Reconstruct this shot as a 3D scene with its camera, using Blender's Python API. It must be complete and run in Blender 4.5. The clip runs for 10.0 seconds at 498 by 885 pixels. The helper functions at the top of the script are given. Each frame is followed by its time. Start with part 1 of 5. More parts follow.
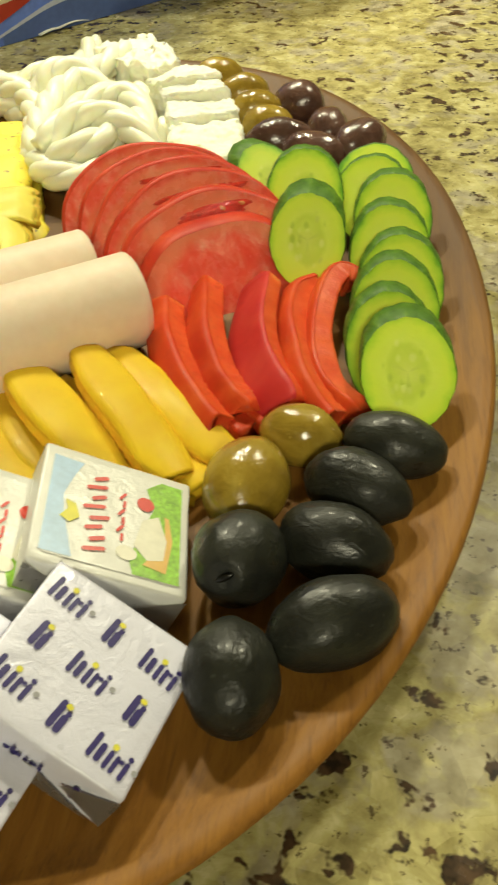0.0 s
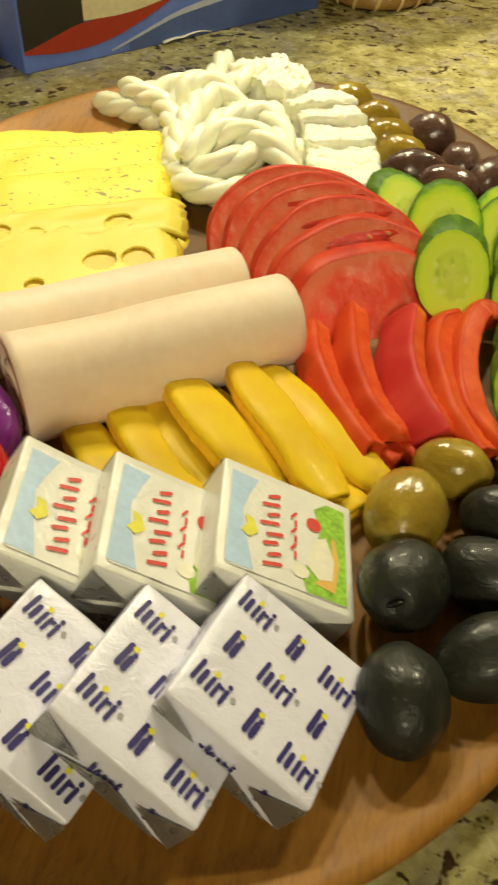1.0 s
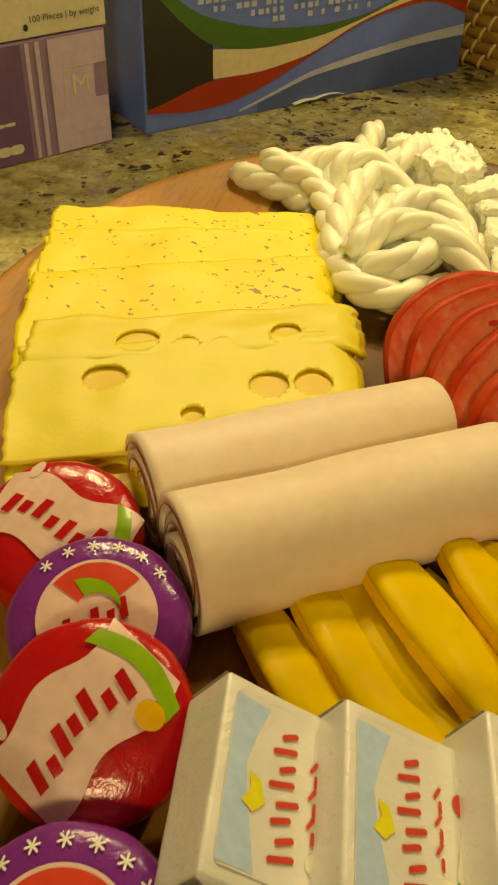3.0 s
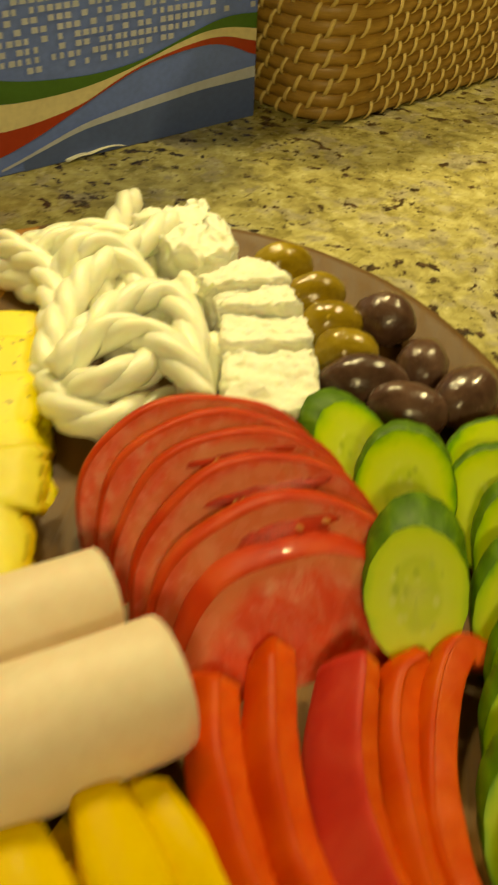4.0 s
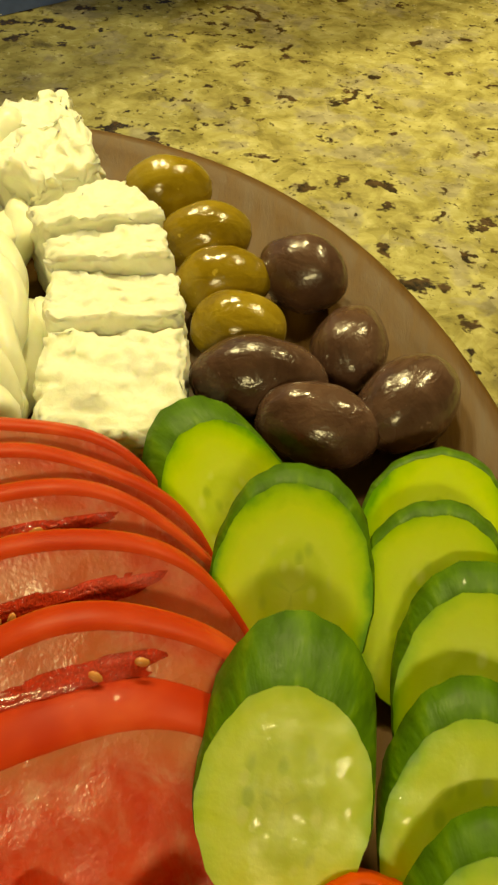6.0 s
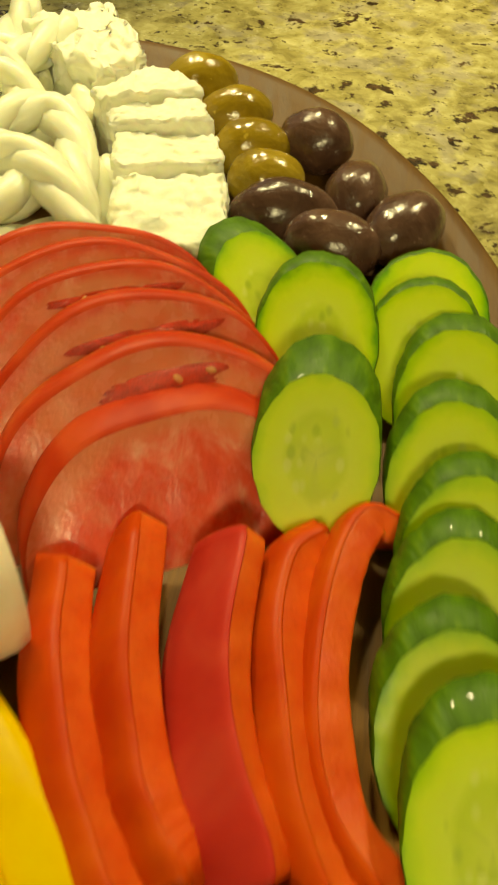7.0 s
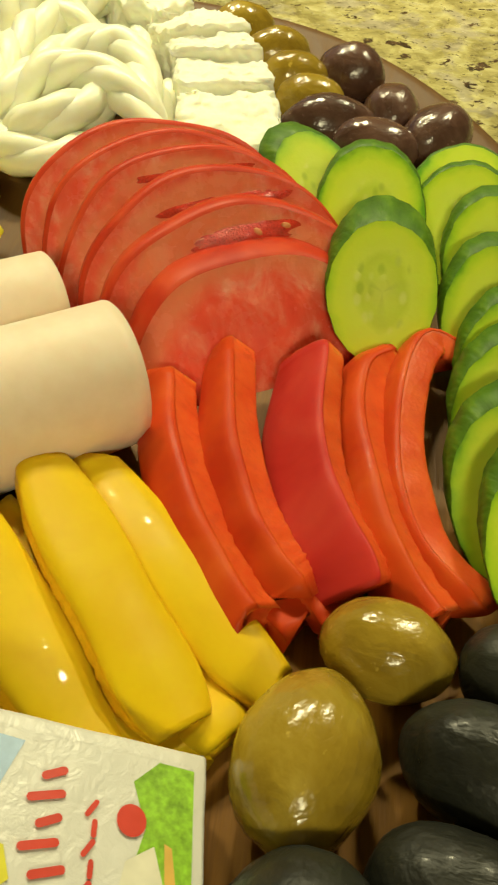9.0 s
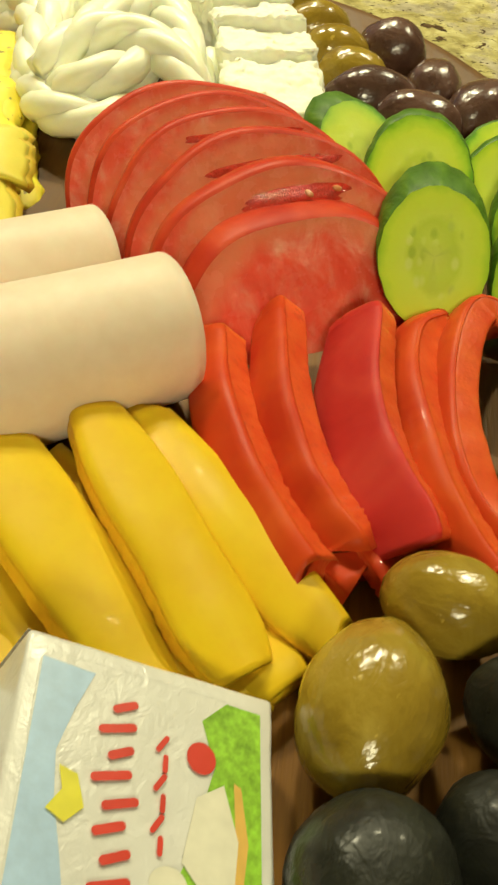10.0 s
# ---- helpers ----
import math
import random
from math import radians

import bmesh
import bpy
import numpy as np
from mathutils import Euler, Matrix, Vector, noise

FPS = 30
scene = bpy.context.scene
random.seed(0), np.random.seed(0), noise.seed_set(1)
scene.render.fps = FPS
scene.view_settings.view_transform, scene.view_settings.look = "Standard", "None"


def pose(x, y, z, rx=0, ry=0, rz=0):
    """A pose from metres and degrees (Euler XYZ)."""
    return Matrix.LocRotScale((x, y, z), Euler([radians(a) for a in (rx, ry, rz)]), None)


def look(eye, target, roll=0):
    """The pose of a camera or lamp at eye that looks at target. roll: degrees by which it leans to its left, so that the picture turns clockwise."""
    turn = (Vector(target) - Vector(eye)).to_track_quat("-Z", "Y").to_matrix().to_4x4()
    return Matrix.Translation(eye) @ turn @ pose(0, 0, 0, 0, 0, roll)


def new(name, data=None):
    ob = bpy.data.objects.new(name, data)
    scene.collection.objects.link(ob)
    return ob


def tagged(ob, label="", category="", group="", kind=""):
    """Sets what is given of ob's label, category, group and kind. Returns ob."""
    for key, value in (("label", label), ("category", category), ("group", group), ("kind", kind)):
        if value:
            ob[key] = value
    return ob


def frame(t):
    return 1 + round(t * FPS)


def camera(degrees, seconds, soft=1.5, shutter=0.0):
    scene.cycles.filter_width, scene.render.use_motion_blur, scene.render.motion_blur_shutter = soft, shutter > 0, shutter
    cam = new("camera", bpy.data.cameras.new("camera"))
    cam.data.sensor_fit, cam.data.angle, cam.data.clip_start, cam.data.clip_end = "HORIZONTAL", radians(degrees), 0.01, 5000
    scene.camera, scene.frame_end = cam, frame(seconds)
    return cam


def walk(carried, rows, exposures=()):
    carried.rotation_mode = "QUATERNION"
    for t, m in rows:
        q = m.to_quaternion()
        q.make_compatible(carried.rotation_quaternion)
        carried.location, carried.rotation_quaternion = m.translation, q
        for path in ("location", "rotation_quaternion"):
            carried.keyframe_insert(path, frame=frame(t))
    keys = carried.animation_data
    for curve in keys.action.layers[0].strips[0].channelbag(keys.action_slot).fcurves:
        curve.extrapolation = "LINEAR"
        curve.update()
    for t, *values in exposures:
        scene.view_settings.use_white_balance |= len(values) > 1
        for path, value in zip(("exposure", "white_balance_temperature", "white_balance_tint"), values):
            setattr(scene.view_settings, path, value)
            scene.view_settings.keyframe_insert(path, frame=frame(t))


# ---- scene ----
cam = camera(31.2, 10.0, 2.2, 0.4)
# seconds, eye (m), yaw, pitch, roll (degrees)
PATH = [
    (0, 0.0484, 0.0328, 0.1918, 7.82, -42.22, -3.25),
    (0.5, 0.0287, 0.0274, 0.1960, 8.67, -42.36, -0.85),
    (1, 0.0115, 0.0239, 0.2038, 10.20, -42.02, 0.23),
    (1.5, -0.0095, 0.0293, 0.2041, 13.00, -41.32, 0.35),
    (2, -0.0291, 0.0453, 0.2040, 13.60, -40.48, 0.81),
    (2.2, -0.0346, 0.0555, 0.2049, 14.95, -40.19, -0.17),
    (3.3, -0.0508, 0.0922, 0.1909, 13.03, -39.93, 1.98),
    (3.4, -0.0445, 0.0957, 0.1905, 12.97, -40.08, 1.43),
    (3.5, -0.0361, 0.1017, 0.1903, 12.37, -39.95, 1.32),
    (3.6, -0.0259, 0.1079, 0.1927, 11.14, -39.92, 1.46),
    (3.7, -0.0145, 0.1155, 0.1972, 10.00, -39.92, 1.38),
    (3.8, -0.0040, 0.1278, 0.2018, 8.97, -39.80, 1.44),
    (3.9, 0.0027, 0.1424, 0.2058, 7.76, -39.83, 1.74),
    (4, 0.0071, 0.1617, 0.2047, 6.50, -39.77, 2.74),
    (4.5, 0.0243, 0.2193, 0.1909, 5.96, -40.41, 2.10),
    (5, 0.0310, 0.2662, 0.1685, 6.40, -43.90, 1.80),
    (5.2, 0.0308, 0.2683, 0.1664, 6.30, -44.65, 2.00),
    (6.5, 0.0315, 0.2528, 0.1636, 5.30, -47.15, 4.10),
    (7, 0.0320, 0.1921, 0.1696, 5.40, -47.40, 2.95),
    (7.2, 0.0313, 0.1747, 0.1752, 4.90, -46.85, 2.72),
    (7.5, 0.0302, 0.1519, 0.1763, 4.93, -46.10, 2.37),
    (8, 0.0295, 0.1383, 0.1711, 4.77, -45.38, 1.95),
    (8.5, 0.0275, 0.1372, 0.1625, 4.61, -45.34, 2.05),
    (9, 0.0179, 0.1369, 0.1567, 4.45, -45.25, 2.72),
    (9.5, 0.0126, 0.1362, 0.1552, 4.30, -45.38, 3.84),
    (10, 0.0068, 0.1305, 0.1479, 4.01, -45.19, 4.75),
]
EXPOSURE = [
    (0.0, 0.02, 5400, 14), (1.0, -0.04, 5800, 15), (2.2, -0.38, 7100, 18), (3.3, -0.52, 8300, 12),
    (3.8, -0.46, 8000, 6), (4.5, -0.40, 7700, 1), (5.2, -0.39, 7700, -1), (6.5, -0.32, 7600, -1),
    (7.5, -0.17, 6800, 2), (9.0, -0.09, 6000, 7), (10.0, -0.03, 5700, 10),
]
walk(cam, [(t, pose(x, y, z, 0, 0, yaw) @ pose(0, 0, 0, 90 + pitch) @ pose(0, 0, 0, 0, 0, roll)) for t, x, y, z, yaw, pitch, roll in PATH], EXPOSURE)

# ---------------------------------------------------------------- light
# added, unseen: three pendants over the counter's far side, one ceiling fill behind camera
LAMPS = [(-0.45, 1.05, 0.92, 10.4, 0.12), (-0.12, 1.12, 0.92, 10.4, 0.12), (0.50, 1.00, 0.92, 9.8, 0.12), (0.30, -1.80, 1.53, 53.0, 0.60)]
CEIL = 1.55
for lx, ly, lz, power, size in LAMPS:
    data = bpy.data.lights.new("added_lamp", "AREA")
    data.shape, data.size, data.energy, data.color = "DISK", size, power, (1.0, 0.86, 0.47)
    lamp = new("added_lamp", data)
    lamp.matrix_basis = look((lx, ly, lz), (0.0, 0.3, 0.0)) if lz > 1 else pose(lx, ly, lz)
world = bpy.data.worlds.new("world")
scene.world = world
world.use_nodes = True
world.node_tree.nodes["Background"].inputs[0].default_value = (1.0, 0.86, 0.6, 1)
world.node_tree.nodes["Background"].inputs[1].default_value = 0.15


# ---------------------------------------------------------------- materials
class Nodes:
    """A short way to write node materials."""

    def __init__(self, name):
        self.m = bpy.data.materials.new(name)
        self.m.use_nodes = True
        self.t = self.m.node_tree
        self.p = self.t.nodes["Principled BSDF"]

    def add(self, kind, **sockets):
        n = self.t.nodes.new(kind)
        for k, v in sockets.items():
            self.put(n.inputs[k.replace("_", " ")], v)
        return n

    def put(self, socket, v):
        if isinstance(v, bpy.types.NodeSocket):
            self.t.links.new(v, socket)
        elif isinstance(v, (tuple, list)) and len(v) == 3 and socket.type == "RGBA":
            socket.default_value = (*v, 1)
        else:
            socket.default_value = v

    def co(self, sx=1.0, sy=1.0, sz=1.0, seed=True):
        tc = self.add("ShaderNodeTexCoord")
        mp = self.add("ShaderNodeMapping", Vector=tc.outputs["Object"])
        mp.inputs["Scale"].default_value = (sx, sy, sz)
        if seed:
            info = self.add("ShaderNodeObjectInfo")
            comb = self.add("ShaderNodeCombineXYZ", X=self.math("MULTIPLY", info.outputs["Random"], 7.0), Y=self.math("MULTIPLY", info.outputs["Random"], 3.0))
            self.t.links.new(comb.outputs[0], mp.inputs["Location"])
        return mp.outputs[0]

    def math(self, op, a, b=0.0, c=0.0):
        n = self.add("ShaderNodeMath")
        n.operation = op
        for i, v in enumerate((a, b, c)):
            self.put(n.inputs[i], v)
        return n.outputs[0]

    def noise(self, co, scale, detail=3.0, rough=0.55, warp=0.0):
        return self.add("ShaderNodeTexNoise", Vector=co, Scale=scale, Detail=detail, Roughness=rough, Distortion=warp).outputs["Fac"]

    def ramp(self, fac, *stops, ease="LINEAR"):
        n = self.add("ShaderNodeValToRGB", Fac=fac)
        n.color_ramp.interpolation = ease
        e = n.color_ramp.elements
        while len(e) < len(stops):
            e.new(0.5)
        for el, (pos, col) in zip(e, stops):
            el.position = pos
            el.color = (*col, 1) if isinstance(col, tuple) else (col, col, col, 1)
        return n.outputs["Color"]

    def mix(self, fac, a, b, mode="MIX"):
        n = self.add("ShaderNodeMix")
        n.data_type, n.blend_type = "RGBA", mode
        for i, v in ((0, fac), (6, a), (7, b)):
            self.put(n.inputs[i], v)
        return n.outputs[2]

    def bump(self, h, strength=0.3, dist=0.001, after=None):
        n = self.add("ShaderNodeBump", Height=h, Strength=strength, Distance=dist)
        if after is not None:
            self.t.links.new(after, n.inputs["Normal"])
        return n.outputs[0]

    def done(self, colour, rough=0.5, normal=None, **more):
        self.put(self.p.inputs["Base Color"], colour)
        self.put(self.p.inputs["Roughness"], rough)
        if normal is not None:
            self.t.links.new(normal, self.p.inputs["Normal"])
        for k, v in more.items():
            self.put(self.p.inputs[k.replace("_", " ")], v)
        return self.m


def plain(name, colour, rough=0.5, vary=0.12, scale=60.0, bump=0.15, **more):
    """A surface of one colour with fine and coarse unevenness."""
    n = Nodes(name)
    co = n.co()
    dark = tuple(c * (1 - vary) for c in colour)
    lite = tuple(min(1, c * (1 + vary)) for c in colour)
    f = n.mix(0.5, n.noise(co, scale, 4), n.noise(co, scale * 5, 2))
    return n.done(n.ramp(f, (0.3, dark), (0.7, lite)), rough, n.bump(n.noise(co, scale * 4, 3), bump, 0.0006), **more)


def granite():
    n = Nodes("polished_granite")
    co = n.co(seed=False)
    base = n.ramp(n.noise(co, 85, 5, 0.62, 0.5), (0.28, (0.12, 0.100, 0.034)), (0.40, (0.285, 0.250, 0.078)), (0.53, (0.455, 0.415, 0.150)), (0.68, (0.63, 0.595, 0.30)))
    grey = n.ramp(n.noise(co, 42, 4, 0.6, 0.3), (0.52, 0.0), (0.60, 0.85))
    base = n.mix(grey, base, n.ramp(n.noise(co, 130, 3), (0.3, (0.16, 0.14, 0.10)), (0.7, (0.50, 0.46, 0.35))))
    cell = n.add("ShaderNodeTexVoronoi", Vector=co, Scale=170.0, Randomness=1.0)
    base = n.mix(0.25, base, n.ramp(cell.outputs["Color"], (0.1, (0.12, 0.095, 0.035)), (0.9, (0.62, 0.56, 0.29))))
    big = n.ramp(n.math("MULTIPLY", n.noise(co, 105, 3, 0.62, 0.2), n.math("ADD", 0.66, n.math("MULTIPLY", n.noise(co, 17, 2), 0.68))), (0.585, 0.0), (0.635, 1.0))
    small = n.ramp(n.noise(co, 300, 3, 0.6, 0.2), (0.62, 0.0), (0.68, 1.0))
    col = n.mix(big, base, n.ramp(n.noise(co, 260, 2), (0.35, (0.022, 0.016, 0.011)), (0.7, (0.10, 0.06, 0.03))))
    col = n.mix(n.math("MULTIPLY", small, 0.8), col, (0.05, 0.03, 0.016))
    return n.done(col, n.ramp(n.noise(co, 120, 3), (0.3, 0.16), (0.7, 0.3)), n.bump(n.noise(co, 300, 2), 0.04, 0.0003))


def wood():
    n = Nodes("oiled_wood")
    co = n.co(26.0, 2.2, 26.0, seed=False)
    raw = n.co(seed=False)
    grain = n.noise(co, 7, 6, 0.65, 0.8)
    fine = n.noise(n.co(260.0, 12.0, 260.0, seed=False), 3, 3, 0.7)
    x = n.add("ShaderNodeSeparateXYZ", Vector=raw).outputs[0]
    light = n.ramp(grain, (0.3, (0.34, 0.150, 0.022)), (0.7, (0.46, 0.225, 0.045)))
    dark = n.ramp(grain, (0.3, (0.080, 0.037, 0.007)), (0.7, (0.125, 0.061, 0.013)))
    mid = n.ramp(grain, (0.3, (0.215, 0.094, 0.011)), (0.7, (0.33, 0.158, 0.021)))
    # two glued staves: a pale one, and a middling one darker towards one end
    a = n.math("GREATER_THAN", x, -0.1335 + 0.0598)
    col = n.mix(a, light, mid)
    y = n.add("ShaderNodeSeparateXYZ", Vector=raw).outputs[1]
    yy = n.math("ADD", y, n.math("MULTIPLY", n.noise(raw, 14, 3), 0.08))
    end_dark = n.math("MULTIPLY", a, n.ramp(n.math("ADD", n.math("MULTIPLY", yy, 2.5), 0.5), (0.42, 0.0), (0.68, 0.9)))
    col = n.mix(end_dark, col, dark)
    col = n.mix(n.math("MULTIPLY", n.ramp(fine, (0.5, 0.0), (0.75, 0.5)), 1.0), col, (0.10, 0.04, 0.012))
    h = n.mix(0.5, grain, fine)
    return n.done(col, n.ramp(grain, (0.3, 0.42), (0.7, 0.58)), n.bump(h, 0.35, 0.0007), Specular_IOR_Level=0.22)


def tomato_flesh():
    n = Nodes("tomato_flesh")
    co = n.co()
    s = n.add("ShaderNodeSeparateXYZ", Vector=n.co(seed=False))
    r = n.math("SQRT", n.math("ADD", n.math("POWER", n.math("DIVIDE", s.outputs[0], 0.0390), 2.0), n.math("POWER", n.math("DIVIDE", s.outputs[1], 0.0430), 2.0)))
    rr = n.math("ADD", r, n.math("MULTIPLY", n.math("SUBTRACT", n.noise(co, 60, 3), 0.5), 0.18))
    inner = n.ramp(n.noise(n.co(1.0, 0.55, 1.0), 120, 5, 0.62, 0.5), (0.32, (0.74, 0.060, 0.030)), (0.48, (0.81, 0.105, 0.055)), (0.58, (0.85, 0.18, 0.110)), (0.70, (0.89, 0.36, 0.25)))
    rim = n.ramp(n.noise(co, 45, 3), (0.3, (0.74, 0.140, 0.060)), (0.7, (0.83, 0.28, 0.14)))
    col = n.mix(n.ramp(rr, (0.66, 0.0), (0.78, 0.85), (0.93, 0.85), (0.985, 0.1)), inner, rim)
    h = n.mix(0.5, n.noise(co, 260, 4), n.noise(co, 900, 2))
    return n.done(col, n.ramp(n.noise(co, 160, 3), (0.35, 0.16), (0.65, 0.34)), n.bump(h, 0.26, 0.0007), Coat_Weight=n.ramp(n.noise(co, 150, 4), (0.46, 0.03), (0.62, 0.6)), Coat_Roughness=0.09, Subsurface_Weight=0.45, Subsurface_Radius=(0.007, 0.002, 0.001), Subsurface_Scale=1.0)


def cucumber_flesh():
    n = Nodes("cucumber_flesh")
    co = n.co(seed=False)
    s = n.add("ShaderNodeSeparateXYZ", Vector=co)
    r = n.math("SQRT", n.math("ADD", n.math("POWER", n.math("DIVIDE", s.outputs[0], 0.0148), 2.0), n.math("POWER", n.math("DIVIDE", s.outputs[1], 0.021), 2.0)))
    rr = n.math("ADD", r, n.math("MULTIPLY", n.math("SUBTRACT", n.noise(n.co(), 130, 4), 0.5), 0.30))
    col = n.ramp(rr, (0.0, (0.56, 0.64, 0.090)), (0.20, (0.52, 0.62, 0.060)), (0.38, (0.48, 0.60, 0.040)), (0.50, (0.57, 0.68, 0.060)), (0.76, (0.55, 0.68, 0.028)), (0.90, (0.38, 0.59, 0.010)), (1.0, (0.13, 0.34, 0.008)))
    ang = n.math("ARCTAN2", s.outputs[1], s.outputs[0])
    seeds = n.add("ShaderNodeTexVoronoi", Vector=n.co(1.0, 0.6, 1.0), Scale=340.0)
    seed = n.math("MULTIPLY", n.ramp(seeds.outputs["Distance"], (0.20, 1.0), (0.42, 0.0)), n.ramp(rr, (0.12, 0.0), (0.22, 1.0), (0.46, 1.0), (0.54, 0.0)))
    col = n.mix(n.math("MULTIPLY", seed, 0.55), col, n.ramp(seeds.outputs["Color"], (0.35, (0.27, 0.40, 0.025)), (0.65, (0.66, 0.72, 0.20))))
    rays = n.ramp(n.math("SINE", n.math("MULTIPLY", ang, 3.0)), (0.7, 0.0), (1.0, 0.22))
    col = n.mix(n.math("MULTIPLY", rays, n.ramp(rr, (0.1, 1.0), (0.5, 0.0))), col, (0.27, 0.38, 0.06))
    h = n.mix(0.5, n.noise(n.co(), 300, 3), n.noise(n.co(), 900, 2))
    return n.done(col, n.ramp(n.noise(n.co(), 200, 3), (0.35, 0.30), (0.65, 0.46)), n.bump(h, 0.14, 0.0005), Specular_IOR_Level=0.3, Coat_Weight=n.ramp(n.noise(n.co(), 260, 3), (0.60, 0.0), (0.66, 0.3)), Coat_Roughness=0.05, Subsurface_Weight=0.3, Subsurface_Radius=(0.003, 0.004, 0.001), Subsurface_Scale=1.0)


def cucumber_skin():
    n = Nodes("cucumber_skin")
    s = n.add("ShaderNodeSeparateXYZ", Vector=n.co(seed=False))
    ang = n.math("ARCTAN2", s.outputs[1], s.outputs[0])
    w = n.add("ShaderNodeCombineXYZ", X=n.math("MULTIPLY", ang, 3.2), Y=n.math("MULTIPLY", s.outputs[2], 60.0))
    f = n.noise(w.outputs[0], 1.7, 3, 0.5)
    col = n.ramp(f, (0.32, (0.045, 0.110, 0.003)), (0.54, (0.078, 0.175, 0.005)), (0.74, (0.15, 0.27, 0.010)))
    return n.done(col, n.ramp(n.noise(n.co(), 240, 3), (0.35, 0.42), (0.65, 0.58)), n.bump(f, 0.4, 0.0016, n.bump(n.noise(n.co(), 420, 3), 0.25, 0.0006)), Specular_IOR_Level=0.2, Coat_Weight=n.ramp(n.noise(n.co(), 330, 3), (0.62, 0.0), (0.68, 0.35)), Coat_Roughness=0.06)


def pepper(name, deep, base, pale):
    n = Nodes(name)
    co = n.co()
    col = n.ramp(n.noise(co, 55, 3, 0.5, 0.5), (0.3, deep), (0.5, base), (0.72, pale))
    h = n.noise(co, 130, 2)
    return n.done(col, n.ramp(n.noise(co, 40, 2), (0.3, 0.34), (0.7, 0.48)), n.bump(h, 0.10, 0.0015), Specular_IOR_Level=0.10, Coat_Weight=n.ramp(n.noise(co, 210, 3), (0.60, 0.0), (0.68, 0.35)), Coat_Roughness=0.05, Subsurface_Weight=0.3, Subsurface_Radius=(0.004, 0.0028, 0.0005), Subsurface_Scale=1.0)


def pepper_flesh(name, base, pale):
    n = Nodes(name)
    co = n.co()
    bl = n.add("ShaderNodeTexVoronoi", Vector=co, Scale=900.0)
    col = n.ramp(n.noise(co, 120, 4), (0.3, base), (0.7, pale))
    return n.done(col, 0.42, n.bump(n.mix(0.6, bl.outputs["Distance"], n.noise(co, 200, 3)), 0.28, 0.0005), Specular_IOR_Level=0.2, Coat_Weight=n.ramp(n.noise(co, 420, 3), (0.55, 0.0), (0.62, 0.6)), Coat_Roughness=0.08, Subsurface_Weight=0.3, Subsurface_Radius=(0.004, 0.0026, 0.0006), Subsurface_Scale=1.0)


def olive_skin(name, deep, base, pale, rough=0.2):
    n = Nodes(name)
    co = n.co()
    col = n.ramp(n.noise(co, 60, 4, 0.6, 0.8), (0.28, deep), (0.5, base), (0.75, pale))
    spots = n.ramp(n.noise(co, 420, 2), (0.70, 0.0), (0.76, 0.5))
    col = n.mix(spots, col, tuple(min(1, c * 1.8 + 0.01) for c in pale))
    wrinkle = n.mix(0.35, n.noise(n.co(1.0, 2.0, 2.0), 120, 3, 0.5, 1.2), n.noise(co, 500, 2))
    return n.done(col, n.ramp(n.noise(co, 90, 3), (0.3, rough * 0.7), (0.7, rough * 1.6)), n.bump(wrinkle, 0.38, 0.0015), Specular_IOR_Level=0.32 if rough > 0.3 else 0.5, Coat_Weight=0.06 if rough > 0.3 else 0.25, Coat_Roughness=0.12)


def curd(name, dark, lite, grain=260.0, bump=0.5):
    n = Nodes(name)
    co = n.co()
    f = n.mix(0.5, n.noise(co, 70, 4), n.noise(co, grain, 3))
    v = n.add("ShaderNodeTexVoronoi", Vector=co, Scale=grain * 1.3)
    return n.done(n.ramp(f, (0.3, dark), (0.7, lite)), 0.55, n.bump(n.mix(0.5, n.noise(co, grain, 4, 0.7), v.outputs["Distance"]), bump, 0.0009), Subsurface_Weight=0.35, Subsurface_Radius=(0.005, 0.004, 0.002), Subsurface_Scale=1.0)


def stringy():
    n = Nodes("string_cheese")
    co = n.co()
    fib = n.noise(co, 160, 3, 0.6, 0.6)
    return n.done(n.ramp(fib, (0.3, (0.92, 0.91, 0.66)), (0.7, (0.96, 0.96, 0.77))), 0.38, n.bump(fib, 0.2, 0.0008), Subsurface_Weight=0.4, Subsurface_Radius=(0.005, 0.004, 0.002), Subsurface_Scale=1.0)


def sliced_cheese(name, dark, lite, herbs):
    n = Nodes(name)
    co = n.co()
    col = n.ramp(n.noise(co, 30, 4), (0.3, dark), (0.7, lite))
    if herbs:
        f = n.ramp(n.math("MULTIPLY", n.noise(co, 300, 2, 0.5, 0.3), n.math("ADD", 0.72, n.math("MULTIPLY", n.noise(co, 38, 2), 0.55))), (0.655, 0.0), (0.70, 0.85))
        col = n.mix(f, col, (0.16, 0.12, 0.012))
    return n.done(col, 0.5, n.bump(n.mix(0.3, n.noise(co, 45, 3), n.noise(co, 400, 2)), 0.16, 0.0012), Subsurface_Weight=0.25, Subsurface_Radius=(0.005, 0.003, 0.001), Subsurface_Scale=1.0)


def ham_meat():
    n = Nodes("turkey_slice")
    co = n.co()
    v = n.mix(0.35, n.noise(co, 30, 4, 0.6), n.noise(co, 240, 3))
    col = n.ramp(v, (0.3, (0.76, 0.61, 0.45)), (0.55, (0.82, 0.68, 0.53)), (0.78, (0.86, 0.74, 0.60)))
    return n.done(col, 0.5, n.bump(n.noise(co, 260, 4), 0.12, 0.0006), Specular_IOR_Level=0.3, Subsurface_Weight=0.3, Subsurface_Radius=(0.006, 0.003, 0.002), Subsurface_Scale=1.0)


